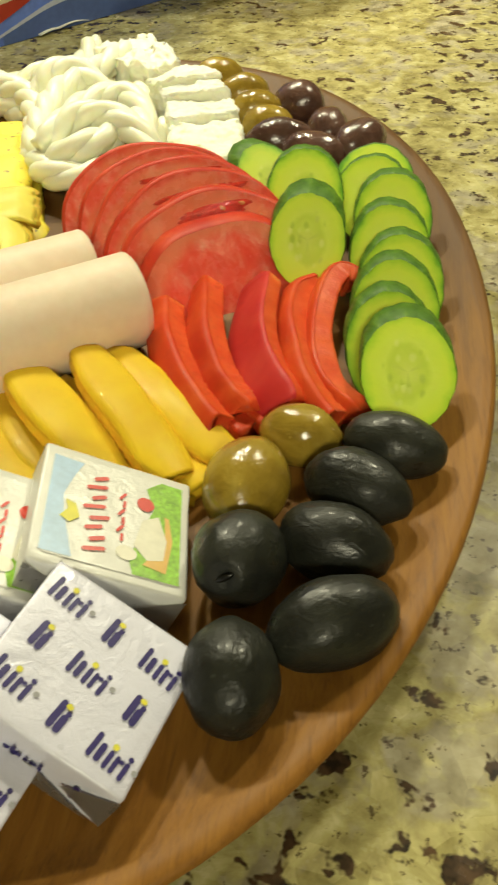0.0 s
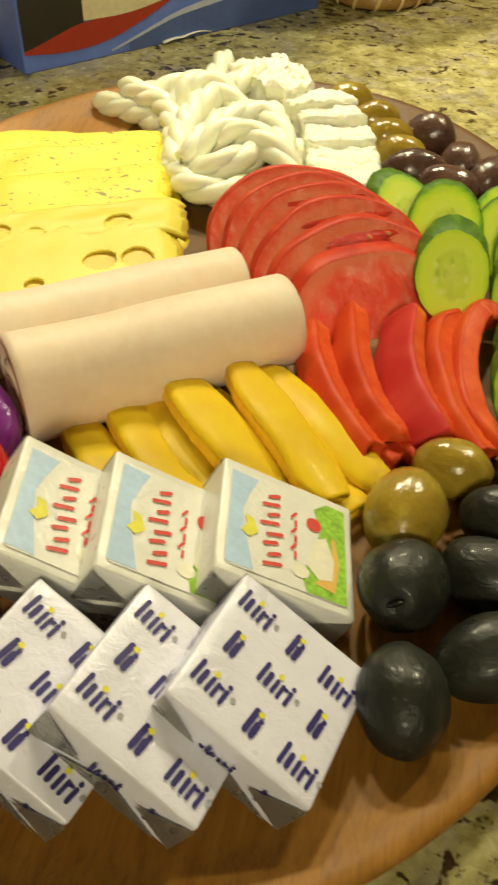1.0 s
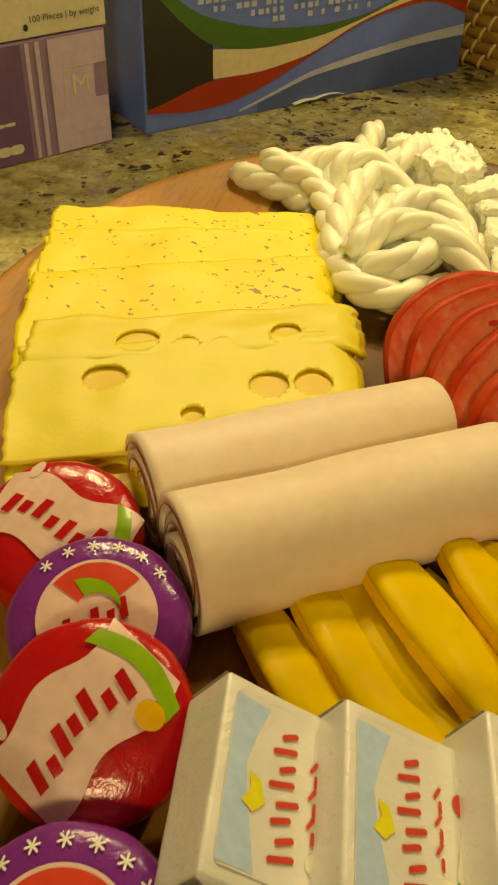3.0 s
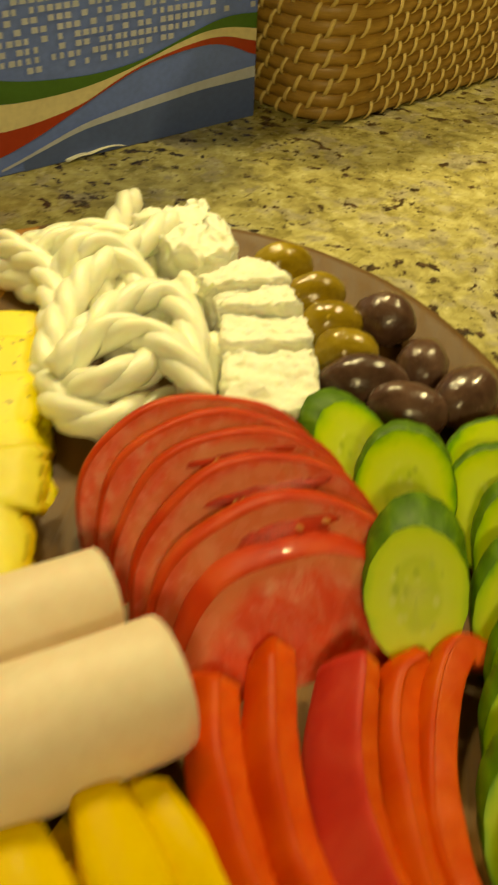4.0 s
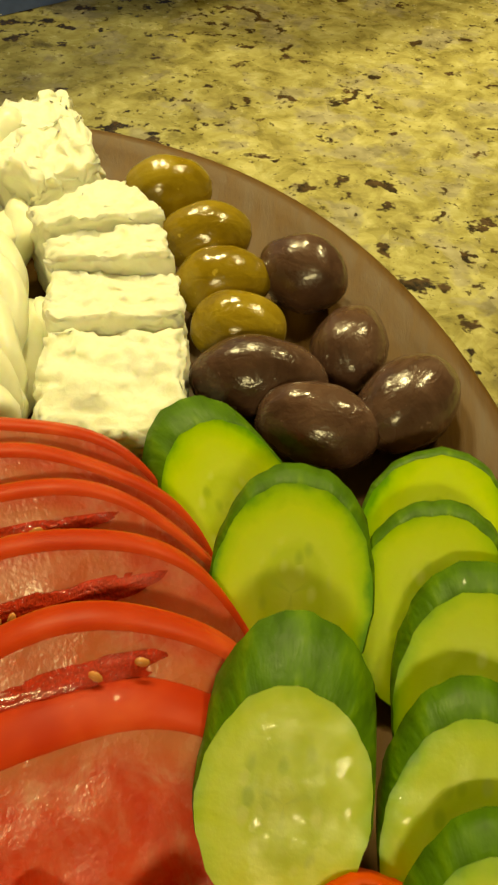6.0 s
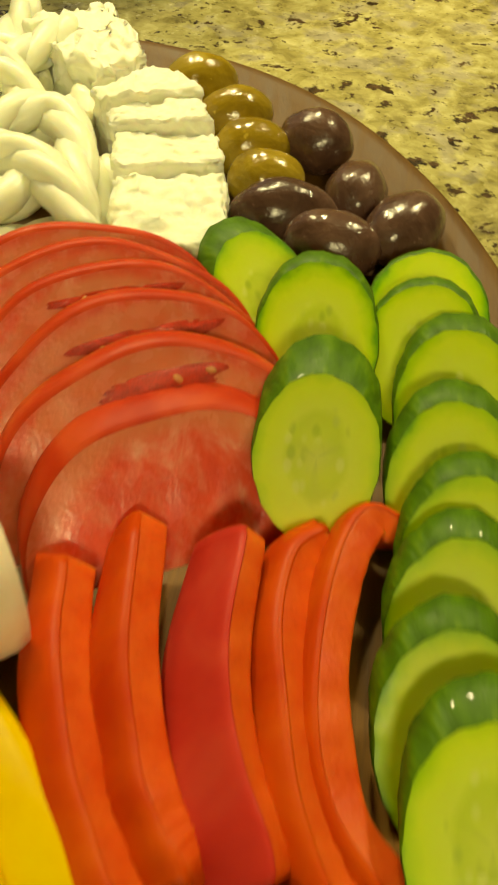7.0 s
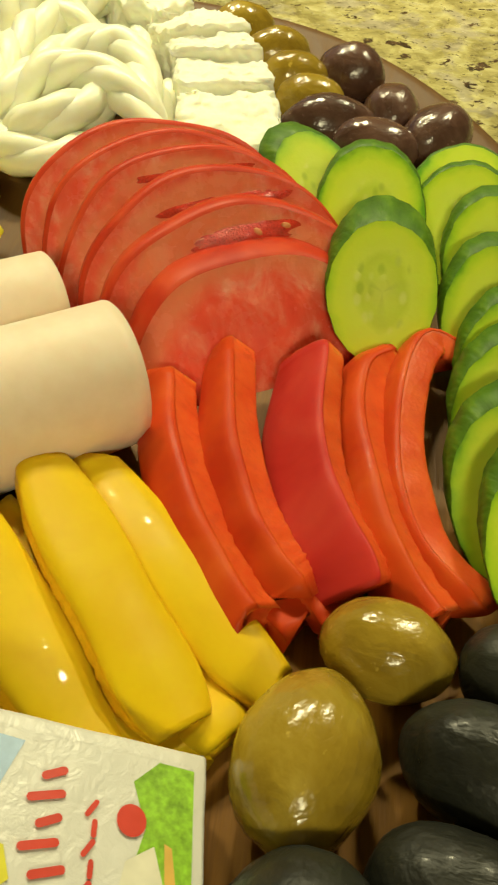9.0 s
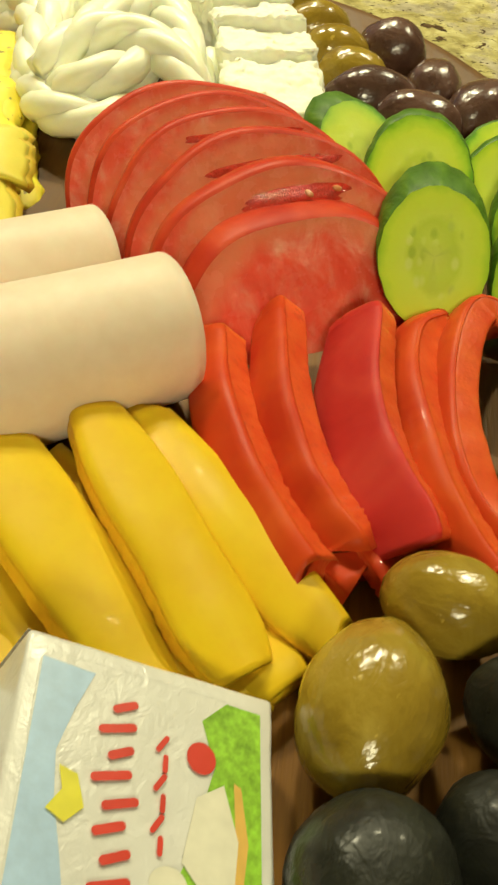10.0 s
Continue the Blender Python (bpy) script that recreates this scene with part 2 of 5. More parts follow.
def foil(name, colour, rough=0.34, metal=0.25):
    n = Nodes(name)
    co = n.co()
    h = n.mix(0.35, n.noise(co, 90, 4, 0.6, 1.4), n.noise(co, 320, 3, 0.6, 1.0))
    col = n.ramp(n.noise(co, 70, 3), (0.3, tuple(c * 0.9 for c in colour)), (0.7, colour))
    return n.done(col, n.ramp(n.noise(co, 120, 2), (0.3, rough * 0.75), (0.7, rough * 1.3)), n.bump(h, 0.36, 0.0013), Metallic=metal)


def cane(name, dark, lite):
    n = Nodes(name)
    co = n.co()
    f = n.mix(0.5, n.noise(co, 70, 4), n.noise(n.co(1.0, 1.0, 9.0), 160, 3))
    return n.done(n.ramp(f, (0.3, dark), (0.7, lite)), 0.42, n.bump(f, 0.35, 0.0008))


GRANITE, WOOD = granite(), wood()
TOMATO, TOMATO_SKIN = tomato_flesh(), pepper("tomato_skin", (0.42, 0.028, 0.008), (0.50, 0.046, 0.013), (0.58, 0.080, 0.026))
TOMATO_GEL = plain("tomato_gel", (0.56, 0.035, 0.016), 0.08, 0.35, 400, 0.7, Coat_Weight=0.6)
TOMATO_SEED = plain("tomato_seed", (0.62, 0.24, 0.07), 0.2)
CUKE, CUKE_SKIN = cucumber_flesh(), cucumber_skin()
RED_SKIN, RED_FLESH = pepper("red_pepper_skin", (0.56, 0.038, 0.006), (0.64, 0.062, 0.007), (0.71, 0.092, 0.010)), pepper_flesh("red_pepper_flesh", (0.58, 0.058, 0.008), (0.69, 0.115, 0.018))
CRIMSON_SKIN = pepper("crimson_pepper_skin", (0.50, 0.022, 0.016), (0.59, 0.034, 0.024), (0.66, 0.060, 0.036))
YEL_SKIN, YEL_FLESH = pepper("yellow_pepper_skin", (0.84, 0.50, 0.0005), (0.88, 0.56, 0.001), (0.90, 0.60, 0.001)), pepper_flesh("yellow_pepper_flesh", (0.81, 0.50, 0.001), (0.87, 0.57, 0.003))
BLACK_OLIVE = olive_skin("black_olive_skin", (0.009, 0.009, 0.008), (0.016, 0.017, 0.013), (0.030, 0.032, 0.023), 0.36)
GREEN_OLIVE = olive_skin("green_olive_skin", (0.20, 0.125, 0.008), (0.31, 0.210, 0.017), (0.42, 0.31, 0.04), 0.16)
DARK_OLIVE = olive_skin("kalamata_skin", (0.050, 0.023, 0.016), (0.100, 0.050, 0.036), (0.18, 0.105, 0.078), 0.19)
PIT = plain("olive_pit_hole", (0.006, 0.006, 0.005), 0.3)
FETA, STRING = curd("feta", (0.86, 0.86, 0.66), (0.93, 0.93, 0.78)), stringy()
SWISS, HERB = sliced_cheese("swiss_cheese", (0.75, 0.62, 0.042), (0.82, 0.69, 0.065), False), sliced_cheese("herb_cheese", (0.80, 0.64, 0.012), (0.87, 0.73, 0.025), True)
# same cheese, deeper yellow: shade inside the holes put into the colour
SWISS_SHADE = sliced_cheese("swiss_cheese_shaded", (0.66, 0.46, 0.012), (0.72, 0.52, 0.020), False)
HAM, HAM_EDGE = ham_meat(), plain("roasted_edge", (0.30, 0.12, 0.045), 0.5)
WHITE_FOIL, GREY_FOIL = foil("white_foil", (0.80, 0.80, 0.96), 0.36, 0.06), foil("silver_foil", (0.62, 0.61, 0.58), 0.3, 0.7)
CREAM_FOIL = foil("cream_foil", (0.77, 0.77, 0.73), 0.36, 0.06)
NAVY, LEMON, GREYINK = plain("navy_ink", (0.035, 0.025, 0.16), 0.4), plain("lemon_ink", (0.75, 0.70, 0.03), 0.4), plain("grey_ink", (0.35, 0.35, 0.38), 0.4)
REDINK, SKYINK, GRASSINK, TOASTINK, CREAMINK = plain("red_ink", (0.62, 0.055, 0.03), 0.35), plain("sky_ink", (0.44, 0.61, 0.86), 0.35, 0.12, 90), plain("grass_ink", (0.28, 0.53, 0.03), 0.35, 0.5, 160), plain("toast_ink", (0.72, 0.46, 0.10), 0.35), plain("cream_ink", (0.78, 0.76, 0.62), 0.35)
WAX_RED, WAX_PURPLE = foil("red_wrapper", (0.50, 0.008, 0.014), 0.2, 0.0), foil("purple_wrapper", (0.20, 0.026, 0.27), 0.2, 0.0)
PINKWHITE, LEAFINK, AMBERINK = plain("pale_label", (0.72, 0.52, 0.46), 0.25), plain("leaf_ink", (0.22, 0.42, 0.02), 0.25), plain("amber_ink", (0.72, 0.40, 0.02), 0.25)
BOX_BLUE, BOX_DARK, BOX_GREEN, BOX_CREAM, BOX_RED = plain("blue_card", (0.135, 0.215, 0.70), 0.38), plain("black_card", (0.024, 0.021, 0.017), 0.4), plain("green_card", (0.055, 0.15, 0.025), 0.38), plain("cream_card", (0.70, 0.62, 0.40), 0.4), plain("red_card", (0.38, 0.035, 0.015), 0.38)
BOX_SILVER, BOX_NAVY = plain("silver_blue_card", (0.47, 0.51, 0.68), 0.35), plain("navy_card", (0.080, 0.125, 0.36), 0.4)
LILAC, LILAC_PALE, LILAC_DEEP, WHITE_CARD = plain("lilac_card", (0.30, 0.20, 0.36), 0.42), plain("pale_lilac_card", (0.56, 0.45, 0.62), 0.42), plain("deep_lilac_card", (0.16, 0.09, 0.22), 0.42), plain("white_card", (0.66, 0.62, 0.46), 0.5)
CANE, CANE_LIGHT = cane("brown_cane", (0.27, 0.140, 0.026), (0.47, 0.275, 0.065)), cane("pale_cane", (0.58, 0.41, 0.13), (0.78, 0.60, 0.25))
PLASTER, PAPER = plain("painted_plaster", (0.50, 0.46, 0.36), 0.8, 0.05, 4), plain("white_paper", (0.75, 0.74, 0.66), 0.6)
STEEL = plain("brushed_steel", (0.5, 0.5, 0.5), 0.35)
GLOW = bpy.data.materials.new("lamp_glass")
GLOW.use_nodes = True
GLOW.node_tree.nodes["Principled BSDF"].inputs["Emission Color"].default_value = (1.0, 0.86, 0.52, 1)
GLOW.node_tree.nodes["Principled BSDF"].inputs["Emission Strength"].default_value = 8.0


# ---------------------------------------------------------------- builders
def V(*a):
    return Vector(a)


def thing(name, m, label, category, group="", kind=""):
    ob = new(name)
    ob.empty_display_size = 0.01
    ob.matrix_basis = m
    return tagged(ob, label, category, group, kind)


def part(name, bm, material, parent=None, label="", smooth=True, kind=""):
    """Links a bmesh as one mesh object under a thing or a part."""
    me = bpy.data.meshes.new(name)
    bmesh.ops.recalc_face_normals(bm, faces=bm.faces[:])
    bm.to_mesh(me)
    bm.free()
    for mt in material if isinstance(material, (list, tuple)) else [material]:
        me.materials.append(mt)
    if smooth:
        for p in me.polygons:
            p.use_smooth = True
    ob = new(name, me)
    ob.parent = parent
    return tagged(ob, label, "", "", kind)


def box_bm(sx, sy, sz, bevel=0.0, seg=2, cuts=0, at=(0, 0, 0)):
    bm = bmesh.new()
    bmesh.ops.create_cube(bm, size=1.0, matrix=Matrix.Translation(at) @ Matrix.Diagonal((sx, sy, sz, 1)))
    if cuts:
        bmesh.ops.subdivide_edges(bm, edges=bm.edges[:], cuts=cuts, use_grid_fill=True)
    if bevel:
        sharp = [e for e in bm.edges if e.is_manifold and e.calc_face_angle() > 0.5]
        bmesh.ops.bevel(bm, geom=sharp, offset=bevel, segments=seg, affect="EDGES", profile=0.6)
    return bm


def rings_bm(rings, cap=True):
    """A skin over closed rings of equal length."""
    bm = bmesh.new()
    rows = [[bm.verts.new(p) for p in r] for r in rings]
    n = len(rows[0])
    for a, b in zip(rows, rows[1:]):
        for i in range(n):
            bm.faces.new((a[i], a[(i + 1) % n], b[(i + 1) % n], b[i]))
    if cap:
        for r in (rows[0], rows[-1]):
            c = bm.verts.new(sum((v.co for v in r), Vector()) / n)
            for i in range(n):
                bm.faces.new((r[i], r[(i + 1) % n], c))
    return bm


def spline(points, n):
    """n points along a smooth curve through the given ones."""
    pts = [Vector(p) for p in points]
    pts = [2 * pts[0] - pts[1]] + pts + [2 * pts[-1] - pts[-2]]
    out = []
    for k in range(n):
        u = k / (n - 1) * (len(pts) - 3)
        i = min(int(u), len(pts) - 4)
        t = u - i
        a, b, c, d = pts[i : i + 4]
        out.append(0.5 * ((2 * b) + (c - a) * t + (2 * a - 5 * b + 4 * c - d) * t * t + (3 * b - a - 3 * c + d) * t**3))
    return out


def sheet_bm(f, nu, nv, thick=0.0):
    """A grid of f(u, v), u and v from 0 to 1, thickened along its normals."""
    pts = [[Vector(f(i / nu, j / nv)) for j in range(nv + 1)] for i in range(nu + 1)]
    bm = bmesh.new()

    def layer(off):
        vs = []
        for i in range(nu + 1):
            row = []
            for j in range(nv + 1):
                du = pts[min(i + 1, nu)][j] - pts[max(i - 1, 0)][j]
                dv = pts[i][min(j + 1, nv)] - pts[i][max(j - 1, 0)]
                row.append(bm.verts.new(pts[i][j] + du.cross(dv).normalized() * off))
            vs.append(row)
        return vs

    top = layer(0.0)
    for i in range(nu):
        for j in range(nv):
            bm.faces.new((top[i][j], top[i + 1][j], top[i + 1][j + 1], top[i][j + 1]))
    if thick:
        low = layer(-thick)
        for i in range(nu):
            for j in range(nv):
                bm.faces.new((low[i][j], low[i][j + 1], low[i + 1][j + 1], low[i + 1][j]))
        edge = [(i, 0) for i in range(nu)] + [(nu, j) for j in range(nv)] + [(i, nv) for i in range(nu, 0, -1)] + [(0, j) for j in range(nv, 0, -1)]
        for (a, b), (c, d) in zip(edge, edge[1:] + edge[:1]):
            bm.faces.new((top[a][b], low[a][b], low[c][d], top[c][d]))
    return bm


def flat_bm(polys, z=0.0, lift=None):
    """Flat outlines in one mesh; lift(x, y) lays them onto a curved face."""
    bm = bmesh.new()
    for poly in polys:
        vs = [bm.verts.new((x, y, z if lift is None else lift(x, y))) for x, y in poly]
        if lift is None:
            bm.faces.new(vs)
        else:
            cx, cy = sum(p[0] for p in poly) / len(poly), sum(p[1] for p in poly) / len(poly)
            c = bm.verts.new((cx, cy, lift(cx, cy)))
            for a, b in zip(vs, vs[1:] + vs[:1]):
                bm.faces.new((a, b, c))
    return bm


def oval(cx, cy, rx, ry, n=24, turn=0.0):
    c, s = math.cos(turn), math.sin(turn)
    return [(cx + rx * math.cos(a) * c - ry * math.sin(a) * s, cy + rx * math.cos(a) * s + ry * math.sin(a) * c) for a in (2 * math.pi * i / n for i in range(n))]


def bar(x0, y0, x1, y1, w):
    """A short bar with rounded ends."""
    a = math.atan2(y1 - y0, x1 - x0)
    pts = []
    for cx, cy, base in ((x1, y1, a - math.pi / 2), (x0, y0, a + math.pi / 2)):
        pts += [(cx + w / 2 * math.cos(base + math.pi * k / 5), cy + w / 2 * math.sin(base + math.pi * k / 5)) for k in range(6)]
    return pts


def roughen(bm, amount, scale, seed):
    off = Vector((seed * 3.1, seed * 1.7, seed * 2.3))
    for v in bm.verts:
        v.co += Vector(noise.noise_vector(v.co * scale + off)) * amount


def writing(text, size, material, parent, m, name="lettering"):
    """Printed words as a flat mesh."""
    cu = bpy.data.curves.new("words", "FONT")
    cu.body, cu.size, cu.align_x, cu.align_y = text, size, "CENTER", "CENTER"
    tmp = new("words", cu)
    bpy.context.view_layer.update()
    me = bpy.data.meshes.new_from_object(tmp.evaluated_get(bpy.context.evaluated_depsgraph_get()))
    bpy.data.objects.remove(tmp)
    bpy.data.curves.remove(cu)
    me.materials.clear()
    me.materials.append(material)
    ob = new(name, me)
    ob.parent = parent
    ob.matrix_basis = m
    return ob


# ---------------------------------------------------------------- the room
def slab(name, sx, sy, sz, at, material, label, category):
    ob = part(name, box_bm(sx, sy, sz), material, None, label, False, "structure")
    ob.matrix_basis = pose(*at)
    ob["category"] = category
    return ob


slab("counter", 3.4, 1.9, 0.035, (0.1, 0.72, -0.0175), GRANITE, "polished beige granite counter with dark flecks", "counter")
slab("counter_base", 3.3, 1.75, 0.862, (0.1, 0.74, -0.468), PLASTER, "plain painted base below the granite counter", "cabinet")
slab("floor", 5.6, 5.6, 0.1, (0.1, 0.2, -0.95), PLASTER, "plain pale kitchen floor", "floor")
slab("ceiling", 5.6, 5.6, 0.1, (0.1, 0.2, CEIL + 0.05), PLASTER, "plain cream kitchen ceiling", "ceiling")
slab("wall_north", 5.6, 0.1, 2.45, (0.1, 2.95, 0.325), PLASTER, "plain cream painted kitchen wall", "wall")
slab("wall_south", 5.6, 0.1, 2.45, (0.1, -2.55, 0.325), PLASTER, "plain cream painted kitchen wall", "wall")
slab("wall_west", 0.1, 5.4, 2.45, (-2.65, 0.2, 0.325), PLASTER, "plain cream painted kitchen wall", "wall")
slab("wall_east", 0.1, 5.4, 2.45, (2.85, 0.2, 0.325), PLASTER, "plain cream painted kitchen wall", "wall")
# invented fixtures, out of view, to carry the three added far lamps
for lx, ly, lz, power, size in LAMPS[:3]:
    t = thing("added_pendant", pose(lx, ly, lz), "round steel pendant lamp added out of view over the counter", "lamp", "pendant lamps")
    ring = [[(r * math.cos(a), r * math.sin(a), z) for a in (2 * math.pi * i / 32 for i in range(32))] for r, z in ((0.062, -0.004), (0.078, -0.006), (0.080, 0.0), (0.070, 0.05), (0.03, 0.09), (0.012, 0.10), (0.010, 0.095), (0.05, 0.045), (0.062, 0.004))]
    part("shade", rings_bm(ring, False), STEEL, t)
    cord = [[(0.003 * math.cos(a), 0.003 * math.sin(a), z) for a in (2 * math.pi * i / 8 for i in range(8))] for z in (0.098, CEIL - lz)]
    part("cord", rings_bm(cord), STEEL, t)

# ---------------------------------------------------------------- the board
BOARD_Z = 0.011


def build_board():
    cx, cy, a, b, turn, n = -0.0598, 0.3072, 0.1577, 0.2307, 0.0768, 2.111

    def outline(k, inset):
        th = 2 * math.pi * k / 128
        c, s = math.cos(th), math.sin(th)
        x = (a - inset) * math.copysign(abs(c) ** (2 / n), c)
        y = (b - inset) * math.copysign(abs(s) ** (2 / n), s)
        x *= 1 + 0.03 * y / b
        return x * math.cos(turn) - y * math.sin(turn), x * math.sin(turn) + y * math.cos(turn)

    prof = [(0.040, 0.0), (0.034, 0.0), (0.022, 0.0012), (0.010, 0.0042), (0.003, 0.0095), (0.0006, 0.0148), (0.0, 0.0164), (0.0006, 0.0176), (0.0022, 0.0182), (0.0050, 0.0178), (0.009, 0.0162), (0.014, 0.0142), (0.020, 0.0124), (0.028, 0.0115), (0.04, BOARD_Z), (0.07, BOARD_Z), (0.1, BOARD_Z)]
    rings = [[(*outline(k, i), z + 0.0004 * noise.noise(Vector((*outline(k, i), 0)) * 30)) for k in range(128)] for i, z in prof]
    ob = part("serving_board", rings_bm(rings), WOOD, None, "oval oiled wooden serving board with a raised rim")
    ob["category"] = "board"
    ob.matrix_basis = pose(cx, cy, 0)


build_board()


# ---------------------------------------------------------------- wrapped cheese portions
def face_frame(top, right, left):
    """A pose whose x runs from left to right edge, y up the face, z out of it, at the face's centre."""
    top, right, left = Vector(top), Vector(right), Vector(left)
    x = (right - top).normalized()
    y = (top - left)
    y = (y - x * y.dot(x)).normalized()
    z = x.cross(y)
    c = (right + left) / 2
    return Matrix((x, y, z)).transposed().to_4x4(), c


def word_mark(cx, cy, s, turn):
    """A plain stand-in for a printed brand word: a row of upright bars."""
    out, c, k = [], math.cos(turn), math.sin(turn)

    def put(x0, y0, x1, y1, w):
        out.append(bar(cx + s * (x0 * c - y0 * k), cy + s * (x0 * k + y0 * c), cx + s * (x1 * c - y1 * k), cy + s * (x1 * k + y1 * c), s * w))

    put(-0.86, -0.5, -0.86, 0.55, 0.26)
    put(-0.45, -0.45, -0.45, 0.22, 0.30)
    put(0.0, -0.5, 0.0, 0.2, 0.24)
    put(0.36, -0.5, 0.36, 0.2, 0.22)
    put(0.5, 0.14, 0.62, 0.17, 0.2)
    put(0.86, -0.5, 0.86, 0.2, 0.24)
    put(0.86, 0.5, 0.86, 0.52, 0.26)
    return out, [oval(cx + s * (-0.45 * 0 * c - 0.52 * k), cy + s * (0.52 * c), s * 0.16, s * 0.16, 12)]


def short_mark(cx, cy, s, turn):
    out, c, k = [], math.cos(turn), math.sin(turn)
    for x0, y0, x1, y1, w in ((-0.22, -0.55, -0.22, 0.6, 0.32), (0.16, -0.55, 0.16, 0.05, 0.34), (0.20, 0.30, 0.22, 0.32, 0.26)):
        out.append(bar(cx + s * (x0 * c - y0 * k), cy + s * (x0 * k + y0 * c), cx + s * (x1 * c - y1 * k), cy + s * (x1 * k + y1 * c), s * w))
    return out, [oval(cx + s * (0.05 * c - 0.6 * k), cy + s * (0.05 * k + 0.6 * c), s * 0.17, s * 0.14, 12)]


def wrapped_body(parent, L, W, T, material, seed):
    """A foil-wrapped block with soft dented edges, its printed face at z = 0."""
    bm = box_bm(L, W, T, 0.0, 1, 7, (0, 0, -T / 2))
    sharp = [e for e in bm.edges if e.is_manifold and e.calc_face_angle() > 0.5]
    bmesh.ops.bevel(bm, geom=sharp, offset=0.0008, segments=2, affect="EDGES", profile=0.6)
    roughen(bm, 0.00018, 130, seed)
    return part("wrapper", bm, material, parent)


def fold_flaps(parent, L, W, T, material):
    """The folded ends of the foil on the two short sides."""
    for side in (-1, 1):
        y = side * (W / 2 + 0.0005)
        for pts in (((-L / 2, -0.001), (-L / 2 + T * 0.8, -T / 2), (-L / 2, -T + 0.001)), ((L / 2, -0.001), (L / 2 - T * 0.8, -T / 2), (L / 2, -T + 0.001)), ((-L / 2 + 0.003, -T + 0.0006), (0, -T * 0.45), (L / 2 - 0.003, -T + 0.0006))):
            bm = bmesh.new()
            bm.faces.new([bm.verts.new((x, y + side * 0.0004 * (i == 1), z)) for i, (x, z) in enumerate(pts)])
            bmesh.ops.solidify(bm, geom=bm.faces[:], thickness=0.0004)
            part("fold", bm, material, parent, "creased foil fold", False)


def square_portion(top, right, left, seed):
    """A square portion in white foil, printed all over in navy."""
    rot, c = face_frame(top, right, left)
    T, L = 0.0150, 0.0385
    t = thing("cheese_portion", Matrix.Translation(c) @ rot, "square foil-wrapped cheese portion with navy print, leaning over", "cheese portion", "navy-printed cheese portions")
    wrapped_body(t, L, L, T, WHITE_FOIL, seed)
    fold_flaps(t, L, L, T, GREY_FOIL)
    dark, dots, regs = [], [], []
    for j, (row, shift) in enumerate(((0.0115, 0), (0.0, 1), (-0.0115, 2))):
        for i in range(3):
            x, y = -0.0125 + 0.0125 * i, row - 0.0012 * i + 0.0006
            mark = word_mark if (i + shift) % 2 == 0 else short_mark
            if abs(x) > 0.0165 or abs(y) > 0.0155:
                continue
            a, b = mark(x, y, 0.0046 if mark is word_mark else 0.0048, -0.12)
            dark.append(a)
            dots.append(b)
            if mark is word_mark:
                regs.append([oval(x + 0.0060, y - 0.0002, 0.0007, 0.0007, 10)])
    for marks, ink, up, lb in ((dark, NAVY, 0.00028, "navy printed mark"), (dots, LEMON, 0.00031, "yellow printed dot"), (regs, GREYINK, 0.00028, "small grey printed ring")):
        for mk in marks:
            part("printed_mark", flat_bm(mk, up), ink, t, lb, False)
    for rx, rz, ox, oy, size in ((90, 0, 0, -L / 2 - 0.0006, 0.0038), (90, -90, -L / 2 - 0.0006, 0, 0.0038)):
        for k, x in enumerate((-0.0125, -0.001, 0.0115)):
            ob = part("printed_mark", flat_bm((word_mark if k % 2 else short_mark)(x, 0.0, size, 0.0)[0], 0.0), NAVY, t, "navy printed mark", False)
            ob.matrix_basis = pose(ox, oy, -T / 2, rx, 0, rz)
    return t


square_portion((-0.0147, 0.1583, 0.0405), (0.0158, 0.1482, 0.0228), (-0.0195, 0.1205, 0.0415), 1)
square_portion((-0.0363, 0.1488, 0.0435), (-0.0058, 0.1387, 0.0258), (-0.0411, 0.1110, 0.0445), 2)
square_portion((-0.0605, 0.1455, 0.0435), (-0.0300, 0.1350, 0.0258), (-0.0675, 0.1080, 0.0440), 3)


